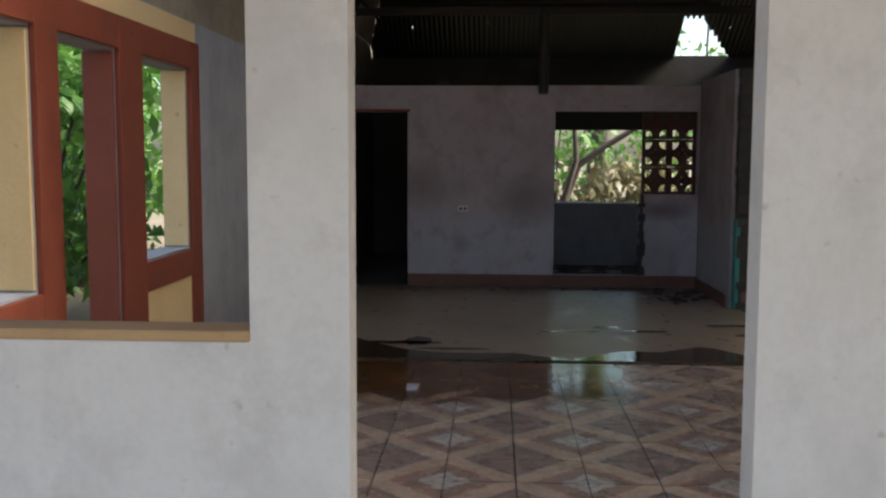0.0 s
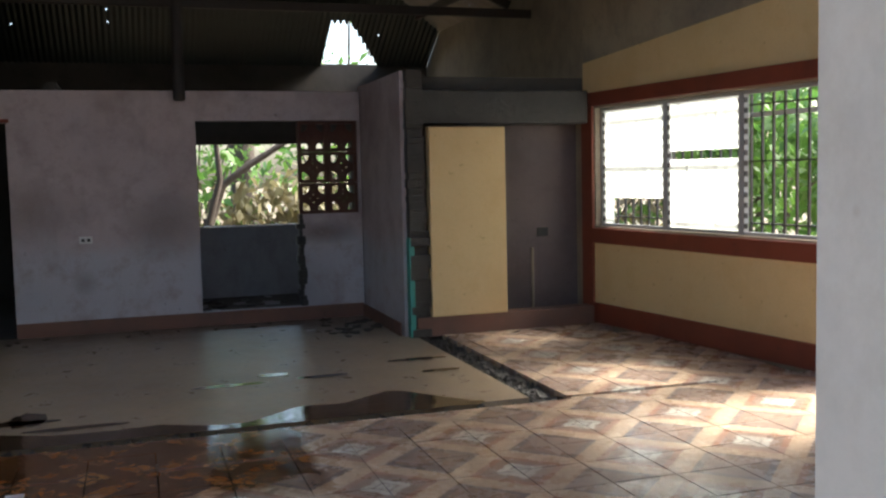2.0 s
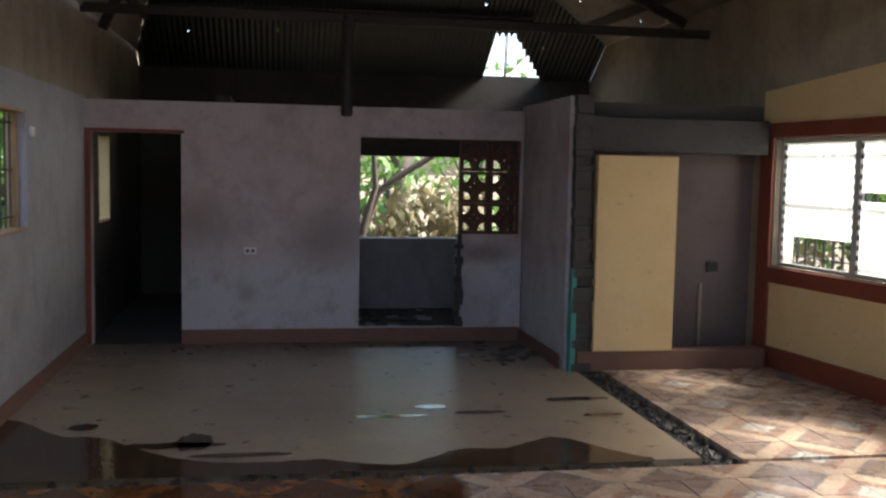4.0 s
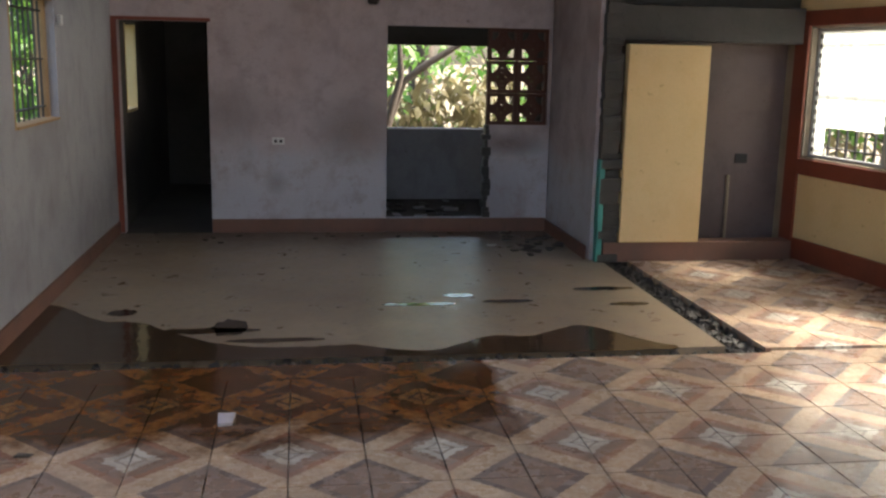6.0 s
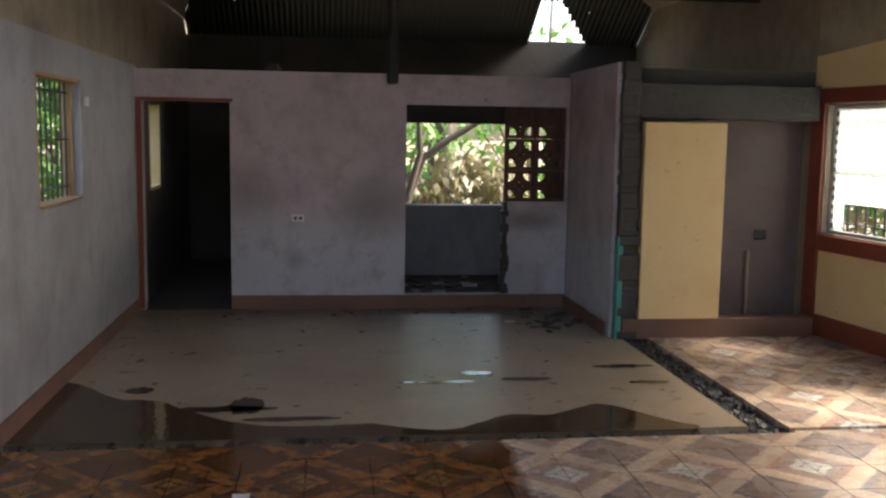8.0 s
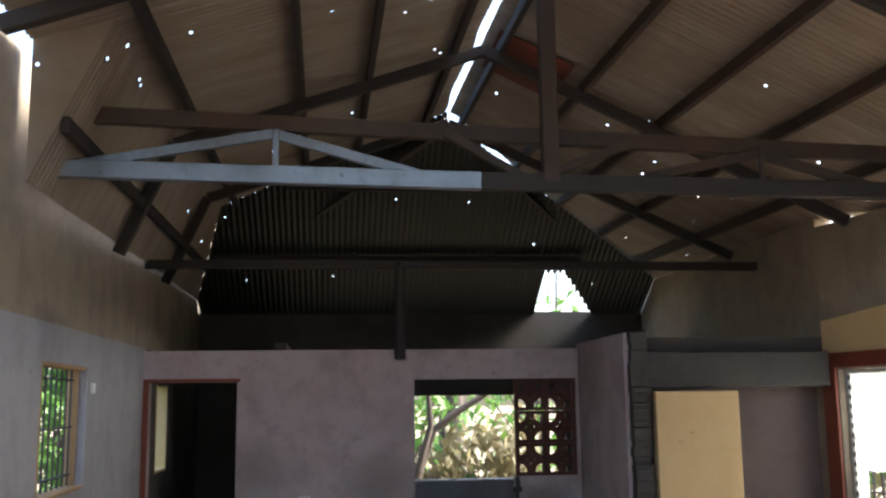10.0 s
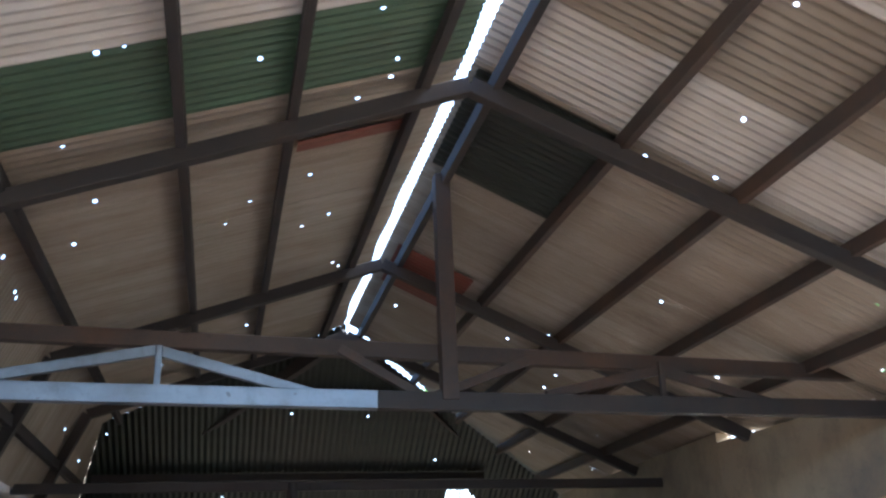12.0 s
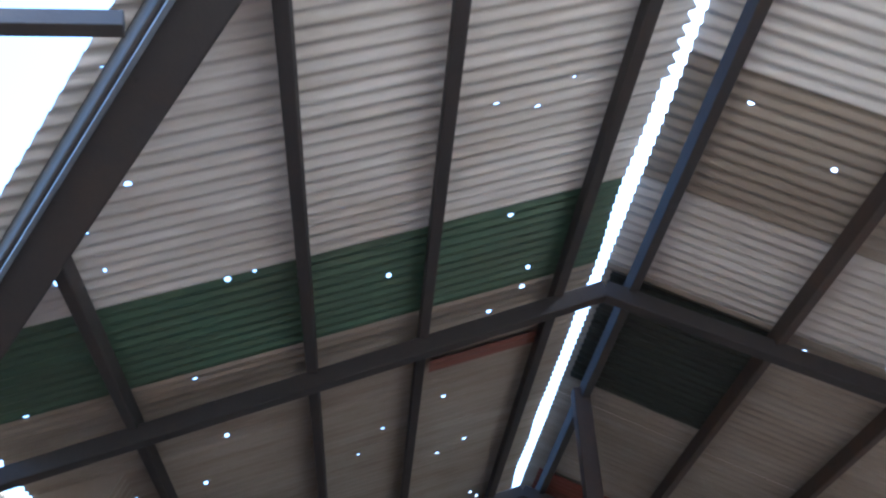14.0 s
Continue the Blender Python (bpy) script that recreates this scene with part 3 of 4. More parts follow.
louvre_window("window_2", 5.24, 6.30, {7: []}, "aluminium louvre window with frosted slats, one missing")
louvre_window("window_3", 4.20, 5.24, {i: [] for i in range(13)}, "aluminium louvre frame with all slats missing")


def iron_grille(name, x, y0, y1, z0, z1, n, cross, label, fat=0.018):
    root = tagged(empty(name, (x, y0, z0)), label, "window grille")
    rows = []
    for i in range(n):
        y = (y1 - y0) * (i + 0.5) / n
        rows.append(((0, y, 0), (0, y, z1 - z0), fat, fat))
    up = bars("upright", rows, M_BARS, 0, root)
    rows = [((0.0, 0, c), (0.0, y1 - y0, c), 0.03, 0.012) for c in cross]
    bars("crossbar", rows, M_BARS, 0, root)
    return root


iron_grille("window_grille", XR + 0.13, 4.2, 7.4, 0.96, 2.13, 24, (0.10, 0.6, 1.05), "black iron bars outside the long window")
bars("white_rail", [((XR + 0.14, 4.2, 1.93), (XR + 0.14, 5.24, 1.93), 0.03, 0.035)], M_WHITE)
tagged(bpy.data.objects["white_rail"], "white painted rail across the iron bars", "rail")
iron_grille("window_grille", XL - 0.10, 5.62, 6.80, 1.28, 2.18, 9, (0.1, 0.45, 0.8), "thin iron bars in the small side window", 0.014)
tagged(solid("window_4", [((XL - 0.12, 5.62, 1.28), (XL - 0.0, 5.66, 2.18)), ((XL - 0.14, 6.765, 1.28), (XL - 0.06, 6.798, 2.18)), ((XL - 0.14, 5.66, 1.281), (XL + 0.015, 6.765, 1.30)), ((XL - 0.12, 5.66, 2.155), (XL - 0.0, 6.765, 2.179))], M_WOOD, 0.004),
       "weathered wooden frame of the small side window", "window frame", kind="structure")
tagged(solid("lamp_holder", [((XL + 0.001, 6.88, 1.98), (XL + 0.035, 6.94, 2.06))], M_WHITE, 0.01), "small white plastic holder on the grey wall", "fitting")
tagged(solid("window_5", [((XL - 0.155, 9.76, 1.16), (XL + 0.004, 9.80, 2.09)), ((XL - 0.155, 10.40, 1.16), (XL + 0.004, 10.44, 2.09)), ((XL - 0.155, 9.80, 1.16), (XL + 0.01, 10.40, 1.19))], M_CREAM, 0.003),
       "pale frame of the back room window", "window frame", kind="structure")
# dark red door frame by the left wall
tagged(solid("door_1", [((XL + 0.003, YF - 0.012, 0.0), (-0.862, YF + 0.15, 2.1)), ((XL + 0.003, YF - 0.012, 2.1), (0.03, YF - 0.001, 2.135))], M_RED, 0.004), "dark red frame of the empty back doorway", "door frame", kind="structure")


RIGHT_WALL = ["wall_right", "cream_field_low", "cream_field_high", "cream_field_door", "trim", "trim_door", "window_1", "window_2", "window_3", "window_grille", "white_rail"]
set_askew(*[bpy.data.objects[n] for n in RIGHT_WALL])


# ---- breeze block grille ----
def breeze_block(w, h, t):
    """Cement screen block: square frame with a ring of four petals and a cross."""
    vs, fs = [], []

    def add(v8, f):
        o = len(vs)
        vs.extend(v8)
        fs.extend(tuple(i + o for i in q) for q in f)
    e = 0.034
    for a, b in (((0, 0, 0), (w, t, e)), ((0, 0, h - e), (w, t, h)), ((0, 0, e), (e, t, h - e)), ((w - e, 0, e), (w, t, h - e))):
        add(corners(a, b), CUBE)
    cx, cz = w / 2, h / 2
    for sx, sz in ((1, 1), (1, -1), (-1, 1), (-1, -1)):
        pts = []
        for i in range(6):
            a = i / 5 * math.pi / 2
            pts.append((cx + sx * (w / 2 - e) * (1 - math.cos(a) * 0.92), cz + sz * (h / 2 - e) * (1 - math.sin(a) * 0.92)))
        for (x0, z0), (x1, z1) in zip(pts, pts[1:]):
            add(bar((x0, t / 2, z0), (x1, t / 2, z1), t * 0.7, 0.024, (0, 1, 0)), BARF)
    for r in range(8):
        a0, a1 = r / 8 * 6.2832, (r + 1) / 8 * 6.2832
        add(bar((cx + 0.03 * math.cos(a0), t / 2, cz + 0.03 * math.sin(a0)), (cx + 0.03 * math.cos(a1), t / 2, cz + 0.03 * math.sin(a1)), t * 0.7, 0.022, (0, 1, 0)), BARF)
    return mesh_of("block", vs, fs, M_BLOCK)


screen = tagged(empty("block_screen", (2.83, YF + 0.02, 1.12)), "dark red-brown openwork cement blocks in the wall opening", "block screen")
bw, bh = (3.468 - 2.83) / 2, (2.11 - 1.12) / 3
bm = breeze_block(bw - 0.004, bh - 0.004, 0.09)
for i in range(2):
    for j in range(3):
        b = new("block", bm)
        b.parent, b.location = screen, (i * bw, 0, j * bh)

# socket, conduit hole, stains
sock = tagged(empty("wall_socket", (0.675, YF, 0.935)), "white double wall socket on the pink wall", "socket")
solid("plate", [((-0.062, -0.012, -0.036), (0.062, -0.001, 0.036))], M_WHITE, 0.004, sock)
for dx in (-0.027, 0.027):
    solid("outlet", [((dx - 0.015, -0.0155, -0.015), (dx + 0.015, -0.0125, 0.015))], M_BARS, 0, sock)
tagged(solid("switch_box", [((5.03, 7.785, 0.86), (5.15, 7.799, 0.95))], M_BARS, 0.004), "dark empty electric box in the recess wall", "fitting")
tagged(bars("pipe", [((4.97, 7.78, 0.0), (4.97, 7.78, 0.75), 0.03, 0.03)], M_BARE, 0.008), "grey upright drain pipe in the recess", "pipe")


# ---- roof ----
roof = tagged(empty("roof"), "rusted corrugated iron hip roof with nail holes", "roof", kind="structure")
YR0, YR1, HIP = 0.7, 9.75, YB - 9.75
SHEET = 0.82
ZB = 3.13
KX = -0.45
KZ = ZR - (RX - KX) * 0.322
KS = (KZ - 3.30) / (KX - XL)


def left_z(x):
    """Underside height of the left slope, which kicks down steeper near the wall."""
    return ZR - (RX - x) * 0.322 if x > KX else KZ - (KX - x) * KS


def left_x(z):
    return RX - (ZR - z) / 0.322 if z > KZ else KX - (KZ - z) / KS


def right_z(x):
    return ZE + (XR - x) * SLOPE


def far_z(y):
    return ZB + (YB - y) / HIP * (ZR - ZB)


def corrugated(ys, path, mat, lift=0.0, amp=0.010, pitch=0.076):
    """A sheet whose waves run across y: path(y) gives the points (x, z) down the slope."""
    vs, fs = [], []
    m = None
    for i, y in enumerate(ys):
        w = amp * math.sin(y / pitch * 2 * math.pi) + lift
        pts = path(y)
        m = len(pts)
        vs += [(x, y, z + w) for x, z in pts]
        if i:
            o = (i - 1) * m
            fs += [(o + k, o + k + 1, o + m + k + 1, o + m + k) for k in range(m - 1)]
    ob = new("sheet", mesh_of("sheet", vs, fs, mat, True))
    ob.parent = roof
    return ob


def steps(a, b):
    n = max(1, int((b - a) / 0.0125))
    return [a + (b - a) * i / n for i in range(n + 1)]


def left_path(y):
    gap = 0.055 + 0.05 * noise.noise((0, y * 1.1, 2)) if y > 2.5 else 0.035 + 0.012 * math.sin(y / 0.076 * 2 * math.pi)
    top = RX - gap if y < YR1 else min(RX - gap, left_x(far_z(y)) + 0.05)
    low = XL
    if y < 3.13:
        low = -0.92 + max(0.0, 3.13 - y) * 0.687
    low = min(low, top - 0.01)
    mid = min(max(KX, low + 0.003), top - 0.003)
    if y < 4.9:
        # towards the valley the slope stays straight
        return [(x, ZR - (RX - x) * 0.322) for x in (top, mid, low)]
    return [(top, left_z(top)), (mid, left_z(mid)), (low, left_z(low))]


def right_path(y):
    top = RX + 0.02
    low = XR + 0.1 + max(0.0, HINGE - y) * LEAN
    if y > YR1:
        top = RX + (y - YR1) / HIP * (XR - RX) + 0.11
    top = min(top, low - 0.02)
    mid = (top + low) / 2
    return [(x, right_z(x)) for x in (top, mid, low)]


n = int((YB + 0.1 - YR0) / SHEET) + 1
for i in range(n):
    y0, y1 = YR0 + i * SHEET, min(YR0 + (i + 1) * SHEET + 0.03, YB + 0.1)
    if y1 - y0 < 0.05:
        continue
    # near sheets take the paler zinc: daylight from the front is partly in its colour
    lm = M_GREEN if i == 3 else (M_BROWN if i > 3 else M_SHEET)
    rm = M_BROWN if i == 2 or i > 3 else M_SHEET
    corrugated(steps(y0, y1), left_path, lm, 0.004 * (i % 2))
    corrugated(steps(y0, y1), right_path, rm, 0.004 * (i % 2))
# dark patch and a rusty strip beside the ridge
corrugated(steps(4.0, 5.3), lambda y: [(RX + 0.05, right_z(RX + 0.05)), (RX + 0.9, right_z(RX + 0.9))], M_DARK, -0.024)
corrugated(steps(6.9, 7.9), lambda y: [(RX + 0.1, right_z(RX + 0.1)), (RX + 0.75, right_z(RX + 0.75))], M_REDP, -0.024)
corrugated(steps(4.55, 4.72), lambda y: [(RX - 0.25, left_z(RX - 0.25)), (RX - 0.95, left_z(RX - 0.95))], M_REDP, -0.024)

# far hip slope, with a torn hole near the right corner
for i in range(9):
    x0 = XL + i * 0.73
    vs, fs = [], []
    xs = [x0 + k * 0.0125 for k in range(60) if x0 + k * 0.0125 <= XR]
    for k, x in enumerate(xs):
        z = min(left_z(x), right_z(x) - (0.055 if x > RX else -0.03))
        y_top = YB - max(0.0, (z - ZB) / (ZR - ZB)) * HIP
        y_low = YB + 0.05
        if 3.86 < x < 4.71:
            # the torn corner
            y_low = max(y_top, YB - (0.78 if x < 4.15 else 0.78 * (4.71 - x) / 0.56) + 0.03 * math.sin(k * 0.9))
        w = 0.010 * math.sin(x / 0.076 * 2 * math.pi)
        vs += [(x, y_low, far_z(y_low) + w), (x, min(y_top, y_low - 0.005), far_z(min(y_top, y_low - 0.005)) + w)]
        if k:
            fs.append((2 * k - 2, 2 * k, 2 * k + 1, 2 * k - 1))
    # near-black sheet colour also carries the shade under this slope
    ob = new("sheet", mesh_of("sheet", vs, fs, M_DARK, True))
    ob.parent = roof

purlins = []
for x in (-0.72, -0.25, 0.64, 1.23, 1.98):
    lo = (4.95 if x < KX else 3.13 - (x - XL) / 0.687 + 0.3) if x < 0.9 else YR0
    hi = YB - (left_z(x) - ZB) / (ZR - ZB) * HIP
    purlins.append(((x, max(lo, YR0), left_z(x) - 0.07), (x, hi, left_z(x) - 0.07), 0.055, 0.10))
for x in (2.40, 3.13, 3.80, 4.44, 5.08):
    hi = min(YR1 + (x - RX) / (XR - RX) * HIP, YB - 0.05)
    purlins.append(((x, YR0, right_z(x) - 0.07), (x, hi, right_z(x) - 0.07), 0.055, 0.10))
for i, p in enumerate(purlins):
    tagged(bars("purlin", [p], M_STEEL if i < 6 else M_RUST, 0.006), "dark steel purlin under the roof sheets", "purlin", "roof purlins")
def skewed(p):
    """Rafters cross the ridge a little off the square."""
    return (p[0], p[1] - 0.062 * (p[0] - 2.0), p[2])


for y in (1.0, 4.06, 7.25, 9.7):
    rows = [((KX, y, KZ - 0.16), (RX, y, ZR - 0.16), 0.08, 0.10), ((RX, y, ZR - 0.16), (XR - 0.03, y, right_z(XR - 0.03) - 0.16), 0.08, 0.10)]
    if 3 < y < 5:
        rows[0] = ((XL + 0.03, y, ZR - (RX - XL - 0.03) * 0.322 - 0.16), (RX, y, ZR - 0.16), 0.08, 0.10)
    elif y > 3:
        rows.append(((XL + 0.03, y, left_z(XL + 0.03) - 0.16), (KX, y, KZ - 0.16), 0.08, 0.10))
    else:
        rows[0] = ((1.0, y, left_z(1.0) - 0.16), (RX, y, ZR - 0.16), 0.08, 0.10)
    rows = [(skewed(a), skewed(b), w, h) for a, b, w, h in rows]
    tagged(bars("rafter", rows, M_STEEL, 0.006), "dark steel rafter pair under the purlins", "rafter", "roof rafters")
tagged(bars("hip_rafter", [((RX, YR1, ZR - 0.14), (XL + 0.1, YB - 0.1, ZE - 0.1), 0.10, 0.15)], M_STEEL, 0.006), "dark steel hip rafter", "rafter")
tagged(bars("hip_rafter", [((RX + 0.12, YR1, ZR - 0.2), (XR - 0.18, YB - 0.1, ZE - 0.14), 0.05, 0.08)], M_STEEL, 0.006), "thin dark steel hip rafter by the light gap", "rafter")
vz = [ZR - (RX - x) * 0.322 for x in (-0.95, 1.35)]
tagged(bars("valley_beam", [((-0.95, 3.52, vz[0] - 0.10), (1.35, 0.12, vz[1] - 0.10), 0.21, 0.16)], M_STEEL, 0.012), "thick dark valley beam beside the open roof", "beam")
tagged(bars("valley_flashing", [((-1.0, 3.46, vz[0] - 0.19), (1.30, 0.06, vz[1] - 0.19), 0.02, 0.015)], M_GALV, 0.003), "bright metal edge strip on the valley beam", "flashing")
tagged(bars("cross_bar", [((-2.5, 1.15, 3.91), (0.25, 1.42, 4.25), 0.05, 0.06)], M_STEEL, 0.004), "steel bar crossing the open roof bay", "purlin")
for y in (10.7, 11.8):
    f = (y - YR1) / HIP
    tagged(bars("hip_purlin", [((left_x(far_z(y)) + 0.05, y, far_z(y) - 0.08), (RX + (XR - RX) * f - 0.05, y, far_z(y) - 0.08), 0.055, 0.09)], M_STEEL, 0.005), "dark steel purlin of the far roof slope", "purlin")


def settle(ob):
    """The ridge sinks a little and drifts towards the front of the house."""
    if ob.data:
        for v in ob.data.vertices:
            d = max(0.0, YR1 - v.co.y)
            v.co.x += 0.0117 * d
            v.co.z -= 0.0187 * d
    for c in ob.children:
        settle(c)


for ob in list(bpy.data.objects):
    if ob.parent is None and ob.name.split(".")[0] in ("roof", "purlin", "rafter", "valley_beam", "valley_flashing", "cross_bar"):
        settle(ob)
# trusses
YT = 5.4
truss = tagged(empty("roof_truss", (RX, YT, 3.4)), "shallow steel roof truss with welded webs, rusty and grey", "truss")


def tpart(name, rows, mat):
    return bars(name, [((a[0] - RX, a[1] - YT, a[2] - 3.4), (b[0] - RX, b[1] - YT, b[2] - 3.4), w, h) for a, b, w, h in rows], mat, 0.006, truss)


zb, zt = 3.36, 3.70
tpart("bottom_chord", [((XL - 0.05, YT, zb + 0.05), (RX - 0.3, YT, zb), 0.08, 0.12)], M_GALV)
tpart("bottom_chord", [((RX - 0.3, YT, zb), (XR + 0.27, YT, zb - 0.04), 0.08, 0.12)], M_STEEL)
tpart("top_chord", [((XL - 0.05, YT + 0.1, zt + 0.11), (XR + 0.27, YT + 0.1, zt - 0.1), 0.08, 0.11)], M_RUST)
tpart("web", [((XL + 0.15, YT, zb + 0.06), (0.55, YT + 0.05, zt - 0.02), 0.05, 0.07), ((0.55, YT + 0.05, zt - 0.02), (1.6, YT, zb + 0.02), 0.05, 0.07), ((0.57, YT, zb), (0.57, YT, zt), 0.04, 0.04)], M_GALV)
tpart("web", [((3.1, YT, zb + 0.04), (3.95, YT + 0.05, zt - 0.1), 0.05, 0.07), ((3.95, YT + 0.05, zt - 0.1), (4.75, YT, zb), 0.05, 0.07), ((3.95, YT, zb), (3.95, YT, zt - 0.05), 0.04, 0.04),
              ((2.3, YT, zb + 0.02), (3.0, YT + 0.05, zt - 0.05), 0.05, 0.06), ((1.7, YT, zt), (2.3, YT, zb), 0.05, 0.06)], M_RUST)
tpart("king_post", [((RX + 0.18, YT, zb), (RX + 0.18, YT, ZR - 0.2), 0.11, 0.11)], M_RUST)
tagged(bars("tie_beam", [((XL - 0.05, 8.93, 3.28), (XR + 0.02, 8.93, 3.28), 0.07, 0.09)], M_STEEL, 0.005), "dark steel tie beam on the wall tops", "beam")
post = tagged(empty("hanging_post", (1.63, 9.1, 2.31)), "dark round post hanging from the tie beam", "post")
bm_ = bmesh.new()
bmesh.ops.create_cone(bm_, cap_ends=True, segments=16, radius1=0.058, radius2=0.058, depth=1.0, matrix=Matrix.Translation((0, 0, 0.5)))
bmesh.ops.bevel(bm_, geom=[e for e in bm_.edges if abs(e.verts[0].co.z) < 0.01 and abs(e.verts[1].co.z) < 0.01], offset=0.012, segments=2, affect="EDGES")
me = bpy.data.meshes.new("shaft")
bm_.to_mesh(me)
bm_.free()
me.materials.append(M_STEEL)
new("shaft", me).parent = post
post.location = (1.63, 8.93, 2.31)


# ---- loose things ----
random.seed(21)


def chip(name, at, r, mat, label):
    vs = []
    for k in corners((-r, -r * 0.6, 0), (r, r * 0.6, r * 0.3)):
        vs.append(tuple(Vector(k) * random.uniform(0.6, 1.15)))
    ob = new(name, mesh_of(name, vs, CUBE, mat))
    ob.matrix_world = pose(*at, 0, 0, random.uniform(0, 180))
    return tagged(ob, label, "debris")


chip("plaster_chip", (0.52, 3.68, 0.002), 0.07, M_PINK, "flat pinkish chip of plaster on the wet tiles")
chip("plaster_chip", (2.75, 8.2, -0.008), 0.05, M_FRONT, "pale chip of plaster on the concrete floor")
chip("plaster_chip", (-0.35, 3.35, 0.002), 0.035, M_RUBBLE, "dark chip of rubble on the tiles")
for i in range(26):
    chip("rubble_piece", (random.uniform(2.9, 3.45), random.uniform(7.7, 8.9), -0.008), random.uniform(0.02, 0.07), M_DARK_BLOCK, "dark broken piece of masonry by the wall foot")
for i in range(30):
    chip("rubble_piece", (random.uniform(1.7, 2.95), random.uniform(9.25, 11.2), -0.009), random.uniform(0.03, 0.1), M_RUBBLE if i % 3 else M_GREY, "broken masonry lying on the back room floor")
for i in range(16):
    chip("rubble_piece", (random.uniform(-0.8, 3.3), random.uniform(8.4, 8.95), -0.008), random.uniform(0.012, 0.035), M_DARK_BLOCK, "dark broken piece of masonry by the wall foot")


# ---- outdoors: trees and shrubs ----
def foliage(name, centre, size, count, leaf, mat, label, seed, droop=0.4):
    """A shrub or crown: thin limbs and several thousand bent leaves in uneven clumps."""
    rnd = random.Random(seed)
    root = tagged(empty(name, (centre[0], centre[1], -0.16)), label, "tree" if "tree" in name else "shrub")
    clumps = []
    for _ in range(26):
        p = Vector((rnd.gauss(0, 0.42), rnd.gauss(0, 0.42), rnd.uniform(-0.5, 0.5)))
        clumps.append((Vector((p.x * size[0], p.y * size[1], p.z * size[2] * 2)), rnd.uniform(0.18, 0.42)))
    vs, fs = [], []
    cz = centre[2] + 0.16
    for i in range(count):
        c, r = clumps[rnd.randrange(len(clumps))]
        p = c + Vector((rnd.gauss(0, 1), rnd.gauss(0, 1), rnd.gauss(0, 0.8))) * r * max(size) * 0.55
        p.z = max(p.z, -cz + 0.1)
        d = Vector((rnd.gauss(0, 1), rnd.gauss(0, 1), rnd.gauss(-droop, 0.6))).normalized()
        s = d.cross(Vector((rnd.gauss(0, 1), rnd.gauss(0, 1), rnd.gauss(0, 1)))).normalized()
        ln = leaf * rnd.uniform(0.6, 1.4)
        o = len(vs)
        base = p + Vector((0, 0, cz))
        mid = base + d * ln * 0.5 + Vector((0, 0, 0.06 * ln))
        vs += [tuple(base), tuple(mid + s * ln * 0.22), tuple(base + d * ln - Vector((0, 0, 0.1 * ln))), tuple(mid - s * ln * 0.22)]
        fs += [(o, o + 1, o + 3), (o + 1, o + 2, o + 3)]
    lv = new("leaves", mesh_of("leaves", vs, fs, mat))
    lv.parent = root
    tagged(lv, kind="stuff")
    rows = []
    for c, r in clumps[:12]:
        top = Vector((c.x, c.y, max(0.3, c.z + cz)))
        mid = Vector((c.x * 0.35, c.y * 0.35, top.z * 0.5))
        rows += [((c.x * 0.1, c.y * 0.1, 0), tuple(mid), 0.05, 0.05), (tuple(mid), tuple(top), 0.028, 0.028)]
    bars("limb", rows, M_BARK, 0.004, root)
    return root


def branch(name, pts, r0, r1, label):
    vs, fs = [], []
    m = 8
    for i, p in enumerate(pts):
        p = Vector(p)
        d = (Vector(pts[min(i + 1, len(pts) - 1)]) - Vector(pts[max(i - 1, 0)])).normalized()
        a = d.cross(Vector((0.3, 1, 0.1))).normalized()
        b = d.cross(a)
        r = r0 + (r1 - r0) * i / (len(pts) - 1)
        for k in range(m):
            t = k / m * 6.2832
            vs.append(tuple(p + (a * math.cos(t) + b * math.sin(t)) * r))
        if i:
            o = (i - 1) * m
            fs += [(o + k, o + (k + 1) % m, o + m + (k + 1) % m, o + m + k) for k in range(m)]
    return tagged(new(name, mesh_of(name, vs, fs, M_BARK, True)), label, "tree")


foliage("shrub", (2.2, 16.2, 1.6), (1.6, 1.0, 1.2), 650, 0.20, M_LEAF, "green broad-leaved shrub behind the house", 1)
foliage("shrub", (3.6, 16.0, 0.7), (1.6, 0.9, 0.7), 1200, 0.22, M_LEAF_DRY, "drooping grey-brown dry leaves behind the house", 2, 1.2)
foliage("shrub", (5.0, 17.2, 2.0), (1.6, 1.0, 1.6), 800, 0.2, M_LEAF, "green shrub behind the house", 3)
foliage("tree", (1.0, 20.0, 3.0), (3.0, 1.5, 3.0), 500, 0.34, M_LEAF, "leafy tree at the end of the yard", 4)
foliage("tree", (6.0, 21.0, 3.6), (3.5, 1.5, 3.2), 500, 0.34, M_LEAF, "leafy tree at the end of the yard", 5)
foliage("shrub", (-3.6, 6.8, 1.7), (1.0, 2.0, 1.5), 2200, 0.24, M_LEAF, "bright green shrub beside the house", 6)
foliage("shrub", (-4.4, 9.5, 1.8), (1.2, 2.2, 1.8), 2200, 0.24, M_LEAF, "bright green shrub beside the house", 7)
foliage("tree", (-6.5, 13.5, 3.0), (2.0, 3.0, 2.6), 2400, 0.30, M_LEAF, "leafy tree beside the house", 8)
foliage("shrub", (-4.8, 4.6, 1.5), (1.0, 1.6, 1.3), 1800, 0.24, M_LEAF, "bright green shrub beside the house", 12)
foliage("shrub", (9.2, 7.6, 1.4), (1.2, 2.2, 1.3), 2600, 0.22, M_LEAF, "dense green shrub beyond the iron bars", 9)
foliage("shrub", (9.6, 10.5, 1.5), (1.3, 2.2, 1.4), 2600, 0.22, M_LEAF, "dense green shrub beyond the iron bars", 10)
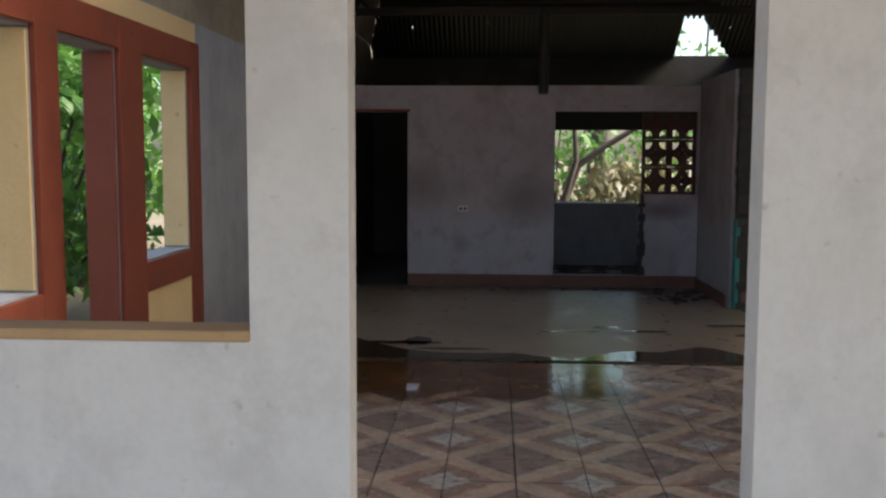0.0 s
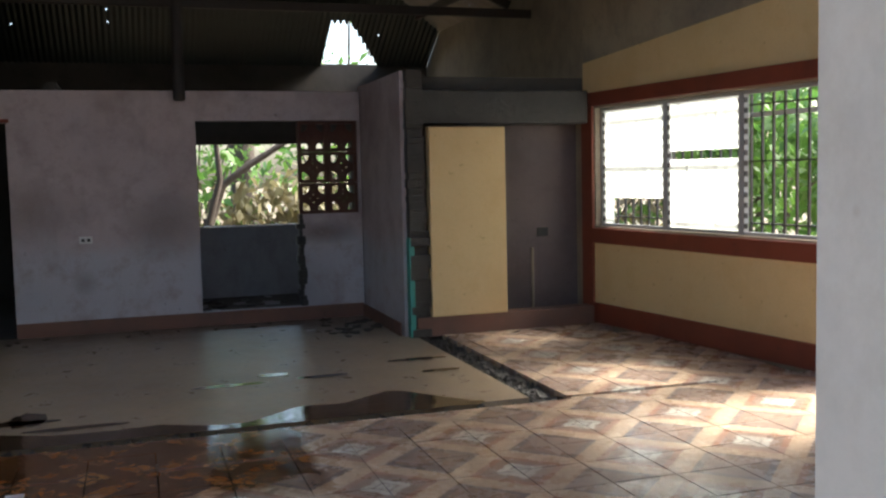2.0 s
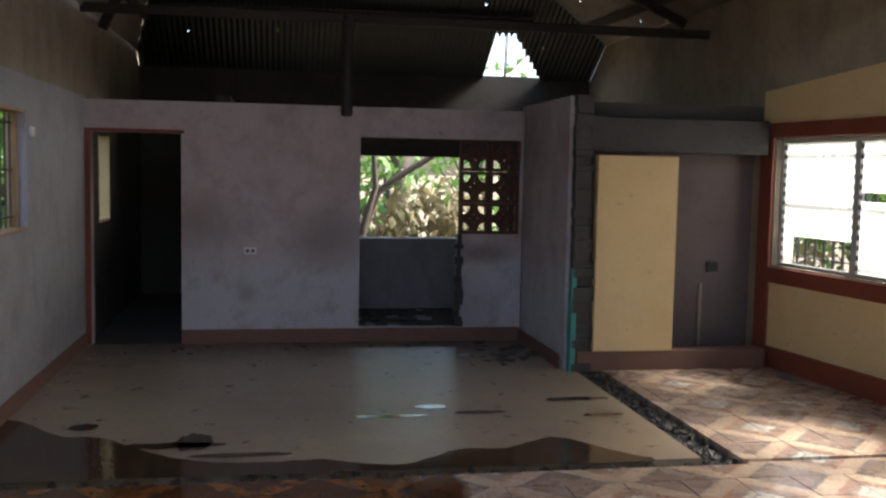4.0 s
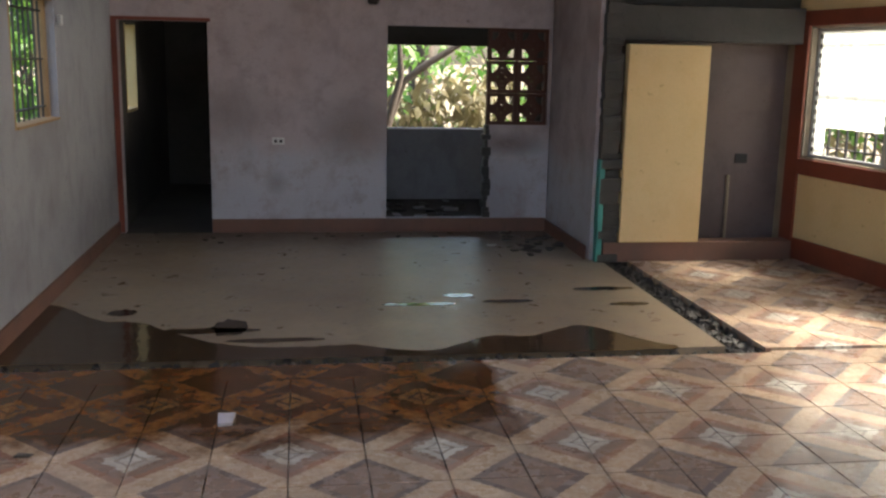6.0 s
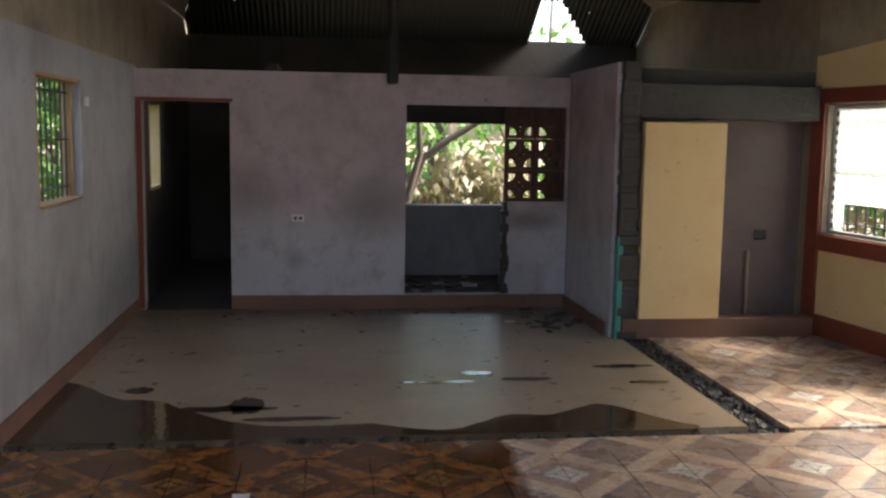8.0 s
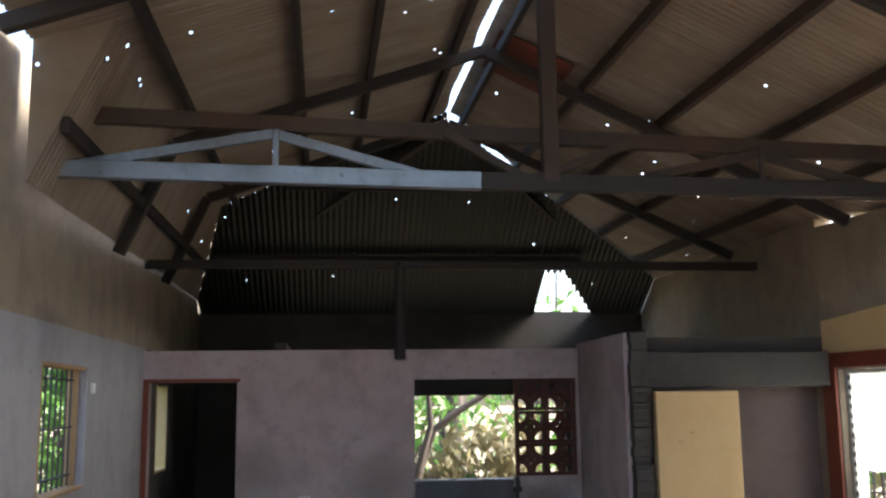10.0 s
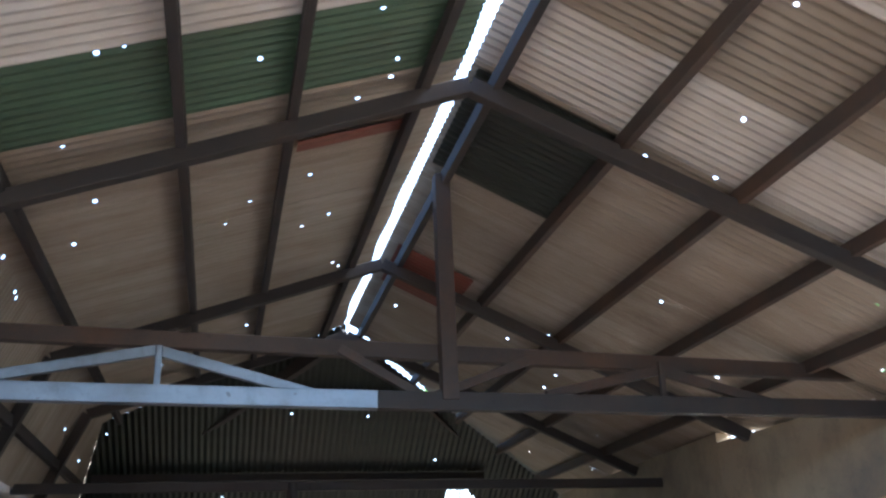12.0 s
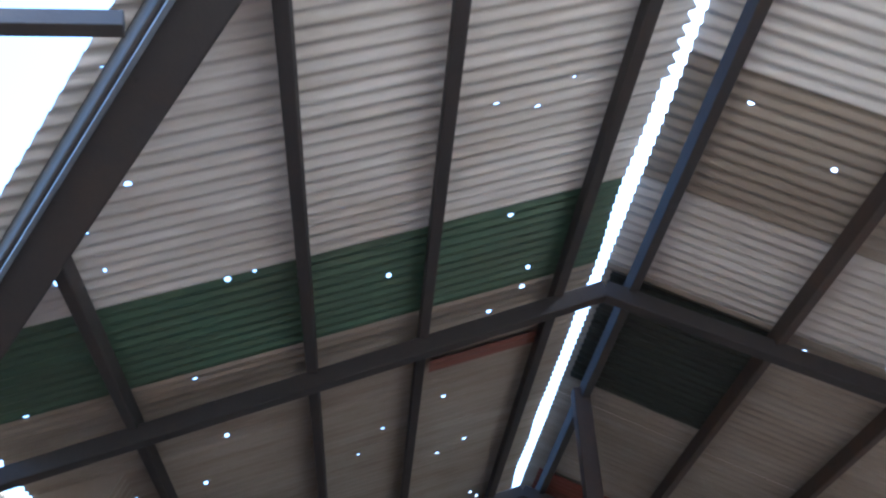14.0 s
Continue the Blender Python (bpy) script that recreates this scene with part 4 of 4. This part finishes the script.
foliage("shrub", (8.6, 13.5, 0.8), (1.6, 1.6, 0.7), 1600, 0.22, M_LEAF_DRY, "dry shrub beyond the iron bars", 13)
foliage("tree", (12.5, 12.0, 3.4), (2.5, 4.0, 3.0), 3000, 0.30, M_LEAF, "leafy tree across the side yard", 11)
foliage("shrub", (-3.0, 13.6, 1.8), (1.0, 1.4, 1.5), 2600, 0.22, M_LEAF, "bright green shrub behind the barred side window", 14)
branch("leaning_tree", [(2.25, 14.8, -0.2), (2.3, 14.8, 0.7), (2.55, 14.8, 1.4), (2.95, 14.8, 1.7), (3.6, 14.8, 2.1), (4.3, 14.8, 2.4)], 0.085, 0.04, "leaning dark tree limb behind the house")
branch("young_tree", [(2.3, 14.6, 0.8), (2.5, 14.6, 1.5), (2.45, 14.6, 2.2), (2.6, 14.6, 3.0)], 0.06, 0.03, "upright dark tree limb behind the house")
branch("bare_tree", [(3.3, 18.5, -0.2), (3.3, 18.5, 1.5), (3.25, 18.4, 4.0), (3.3, 18.4, 6.0)], 0.28, 0.22, "pale thick tree trunk in the yard")

# ---- floor tiles, nearest ones singly ----
TS = 0.35
vs8 = corners((0.0025, 0.0025, -0.06), (TS - 0.0025, TS - 0.0025, 0.0))
vs8[4:] = [(x + (0.0015 if x < 0.1 else -0.0015), y + (0.0015 if y < 0.1 else -0.0015), 0.0) for x, y, z in vs8[4:]]
vs8 = vs8[:4] + [(*v[:2], -0.0025) for v in corners((0.0025, 0.0025, 0), (TS - 0.0025, TS - 0.0025, 0))[:4]] + vs8[4:]
tf = [(0, 3, 2, 1)] + [(a, (a + 1) % 4, 4 + (a + 1) % 4, 4 + a) for a in range(4)] + [(4 + a, 4 + (a + 1) % 4, 8 + (a + 1) % 4, 8 + a) for a in range(4)] + [(8, 9, 10, 11)]
tile_me = mesh_of("tile", vs8, tf, M_TILE)
tiled = tagged(empty("floor_tiled"), "patterned brown and cream ceramic tile floor, wet and chipped", "floor", kind="structure")
far_vs, far_fs = [], []
ox, oy = 1.88, 3.26
random.seed(5)
for i in range(-9, 15):
    for j in range(-12, 13):
        x, y = ox + i * TS, oy + j * TS
        if x < XL - 0.1 or x + TS > XR + 0.12 + max(0.0, HINGE - y) * LEAN:
            continue
        main = y + TS < 4.60
        side = x > 3.8 and y + TS < 7.40 and y > 4.6
        if not (main or side):
            continue
        if main and y < -0.4 or (main and y < 0.6):
            o = len(far_vs)
            far_vs += [(a + x, b + y, c) for a, b, c in vs8]
            far_fs += [tuple(q + o for q in f) for f in tf]
            continue
        t = new("tile", tile_me)
        t.parent = tiled
        t.location = (x, y, random.uniform(-0.0012, 0.0012))
rest = new("tile_field", mesh_of("tile_field", far_vs, far_fs, M_TILE))
rest.parent = tiled
tagged(rest, kind="stuff")
# cut tiles along the edges of the floor
strips = [((XL, 4.31 + 0.002, -0.06), (3.86, 4.565, -0.0005)), ((3.86, 4.31 + 0.002, -0.06), (XR + 0.36, 4.60, -0.0005)), ((3.86, 4.66, -0.06), (3.98, 7.355, -0.0005)), ((3.98, 7.11, -0.06), (XR + 0.04, 7.355, -0.0006)),
          ((5.03, 4.602, -0.06), (XR + 0.36, 4.66, -0.0007))]
ed = solid("tile_edge", strips, M_TILE, 0, tiled)
tagged(solid("path", [((-6, -8, -0.15), (10, -0.52, -0.02))], M_CONC), "plain concrete porch floor in front of the wall", "floor", kind="structure")
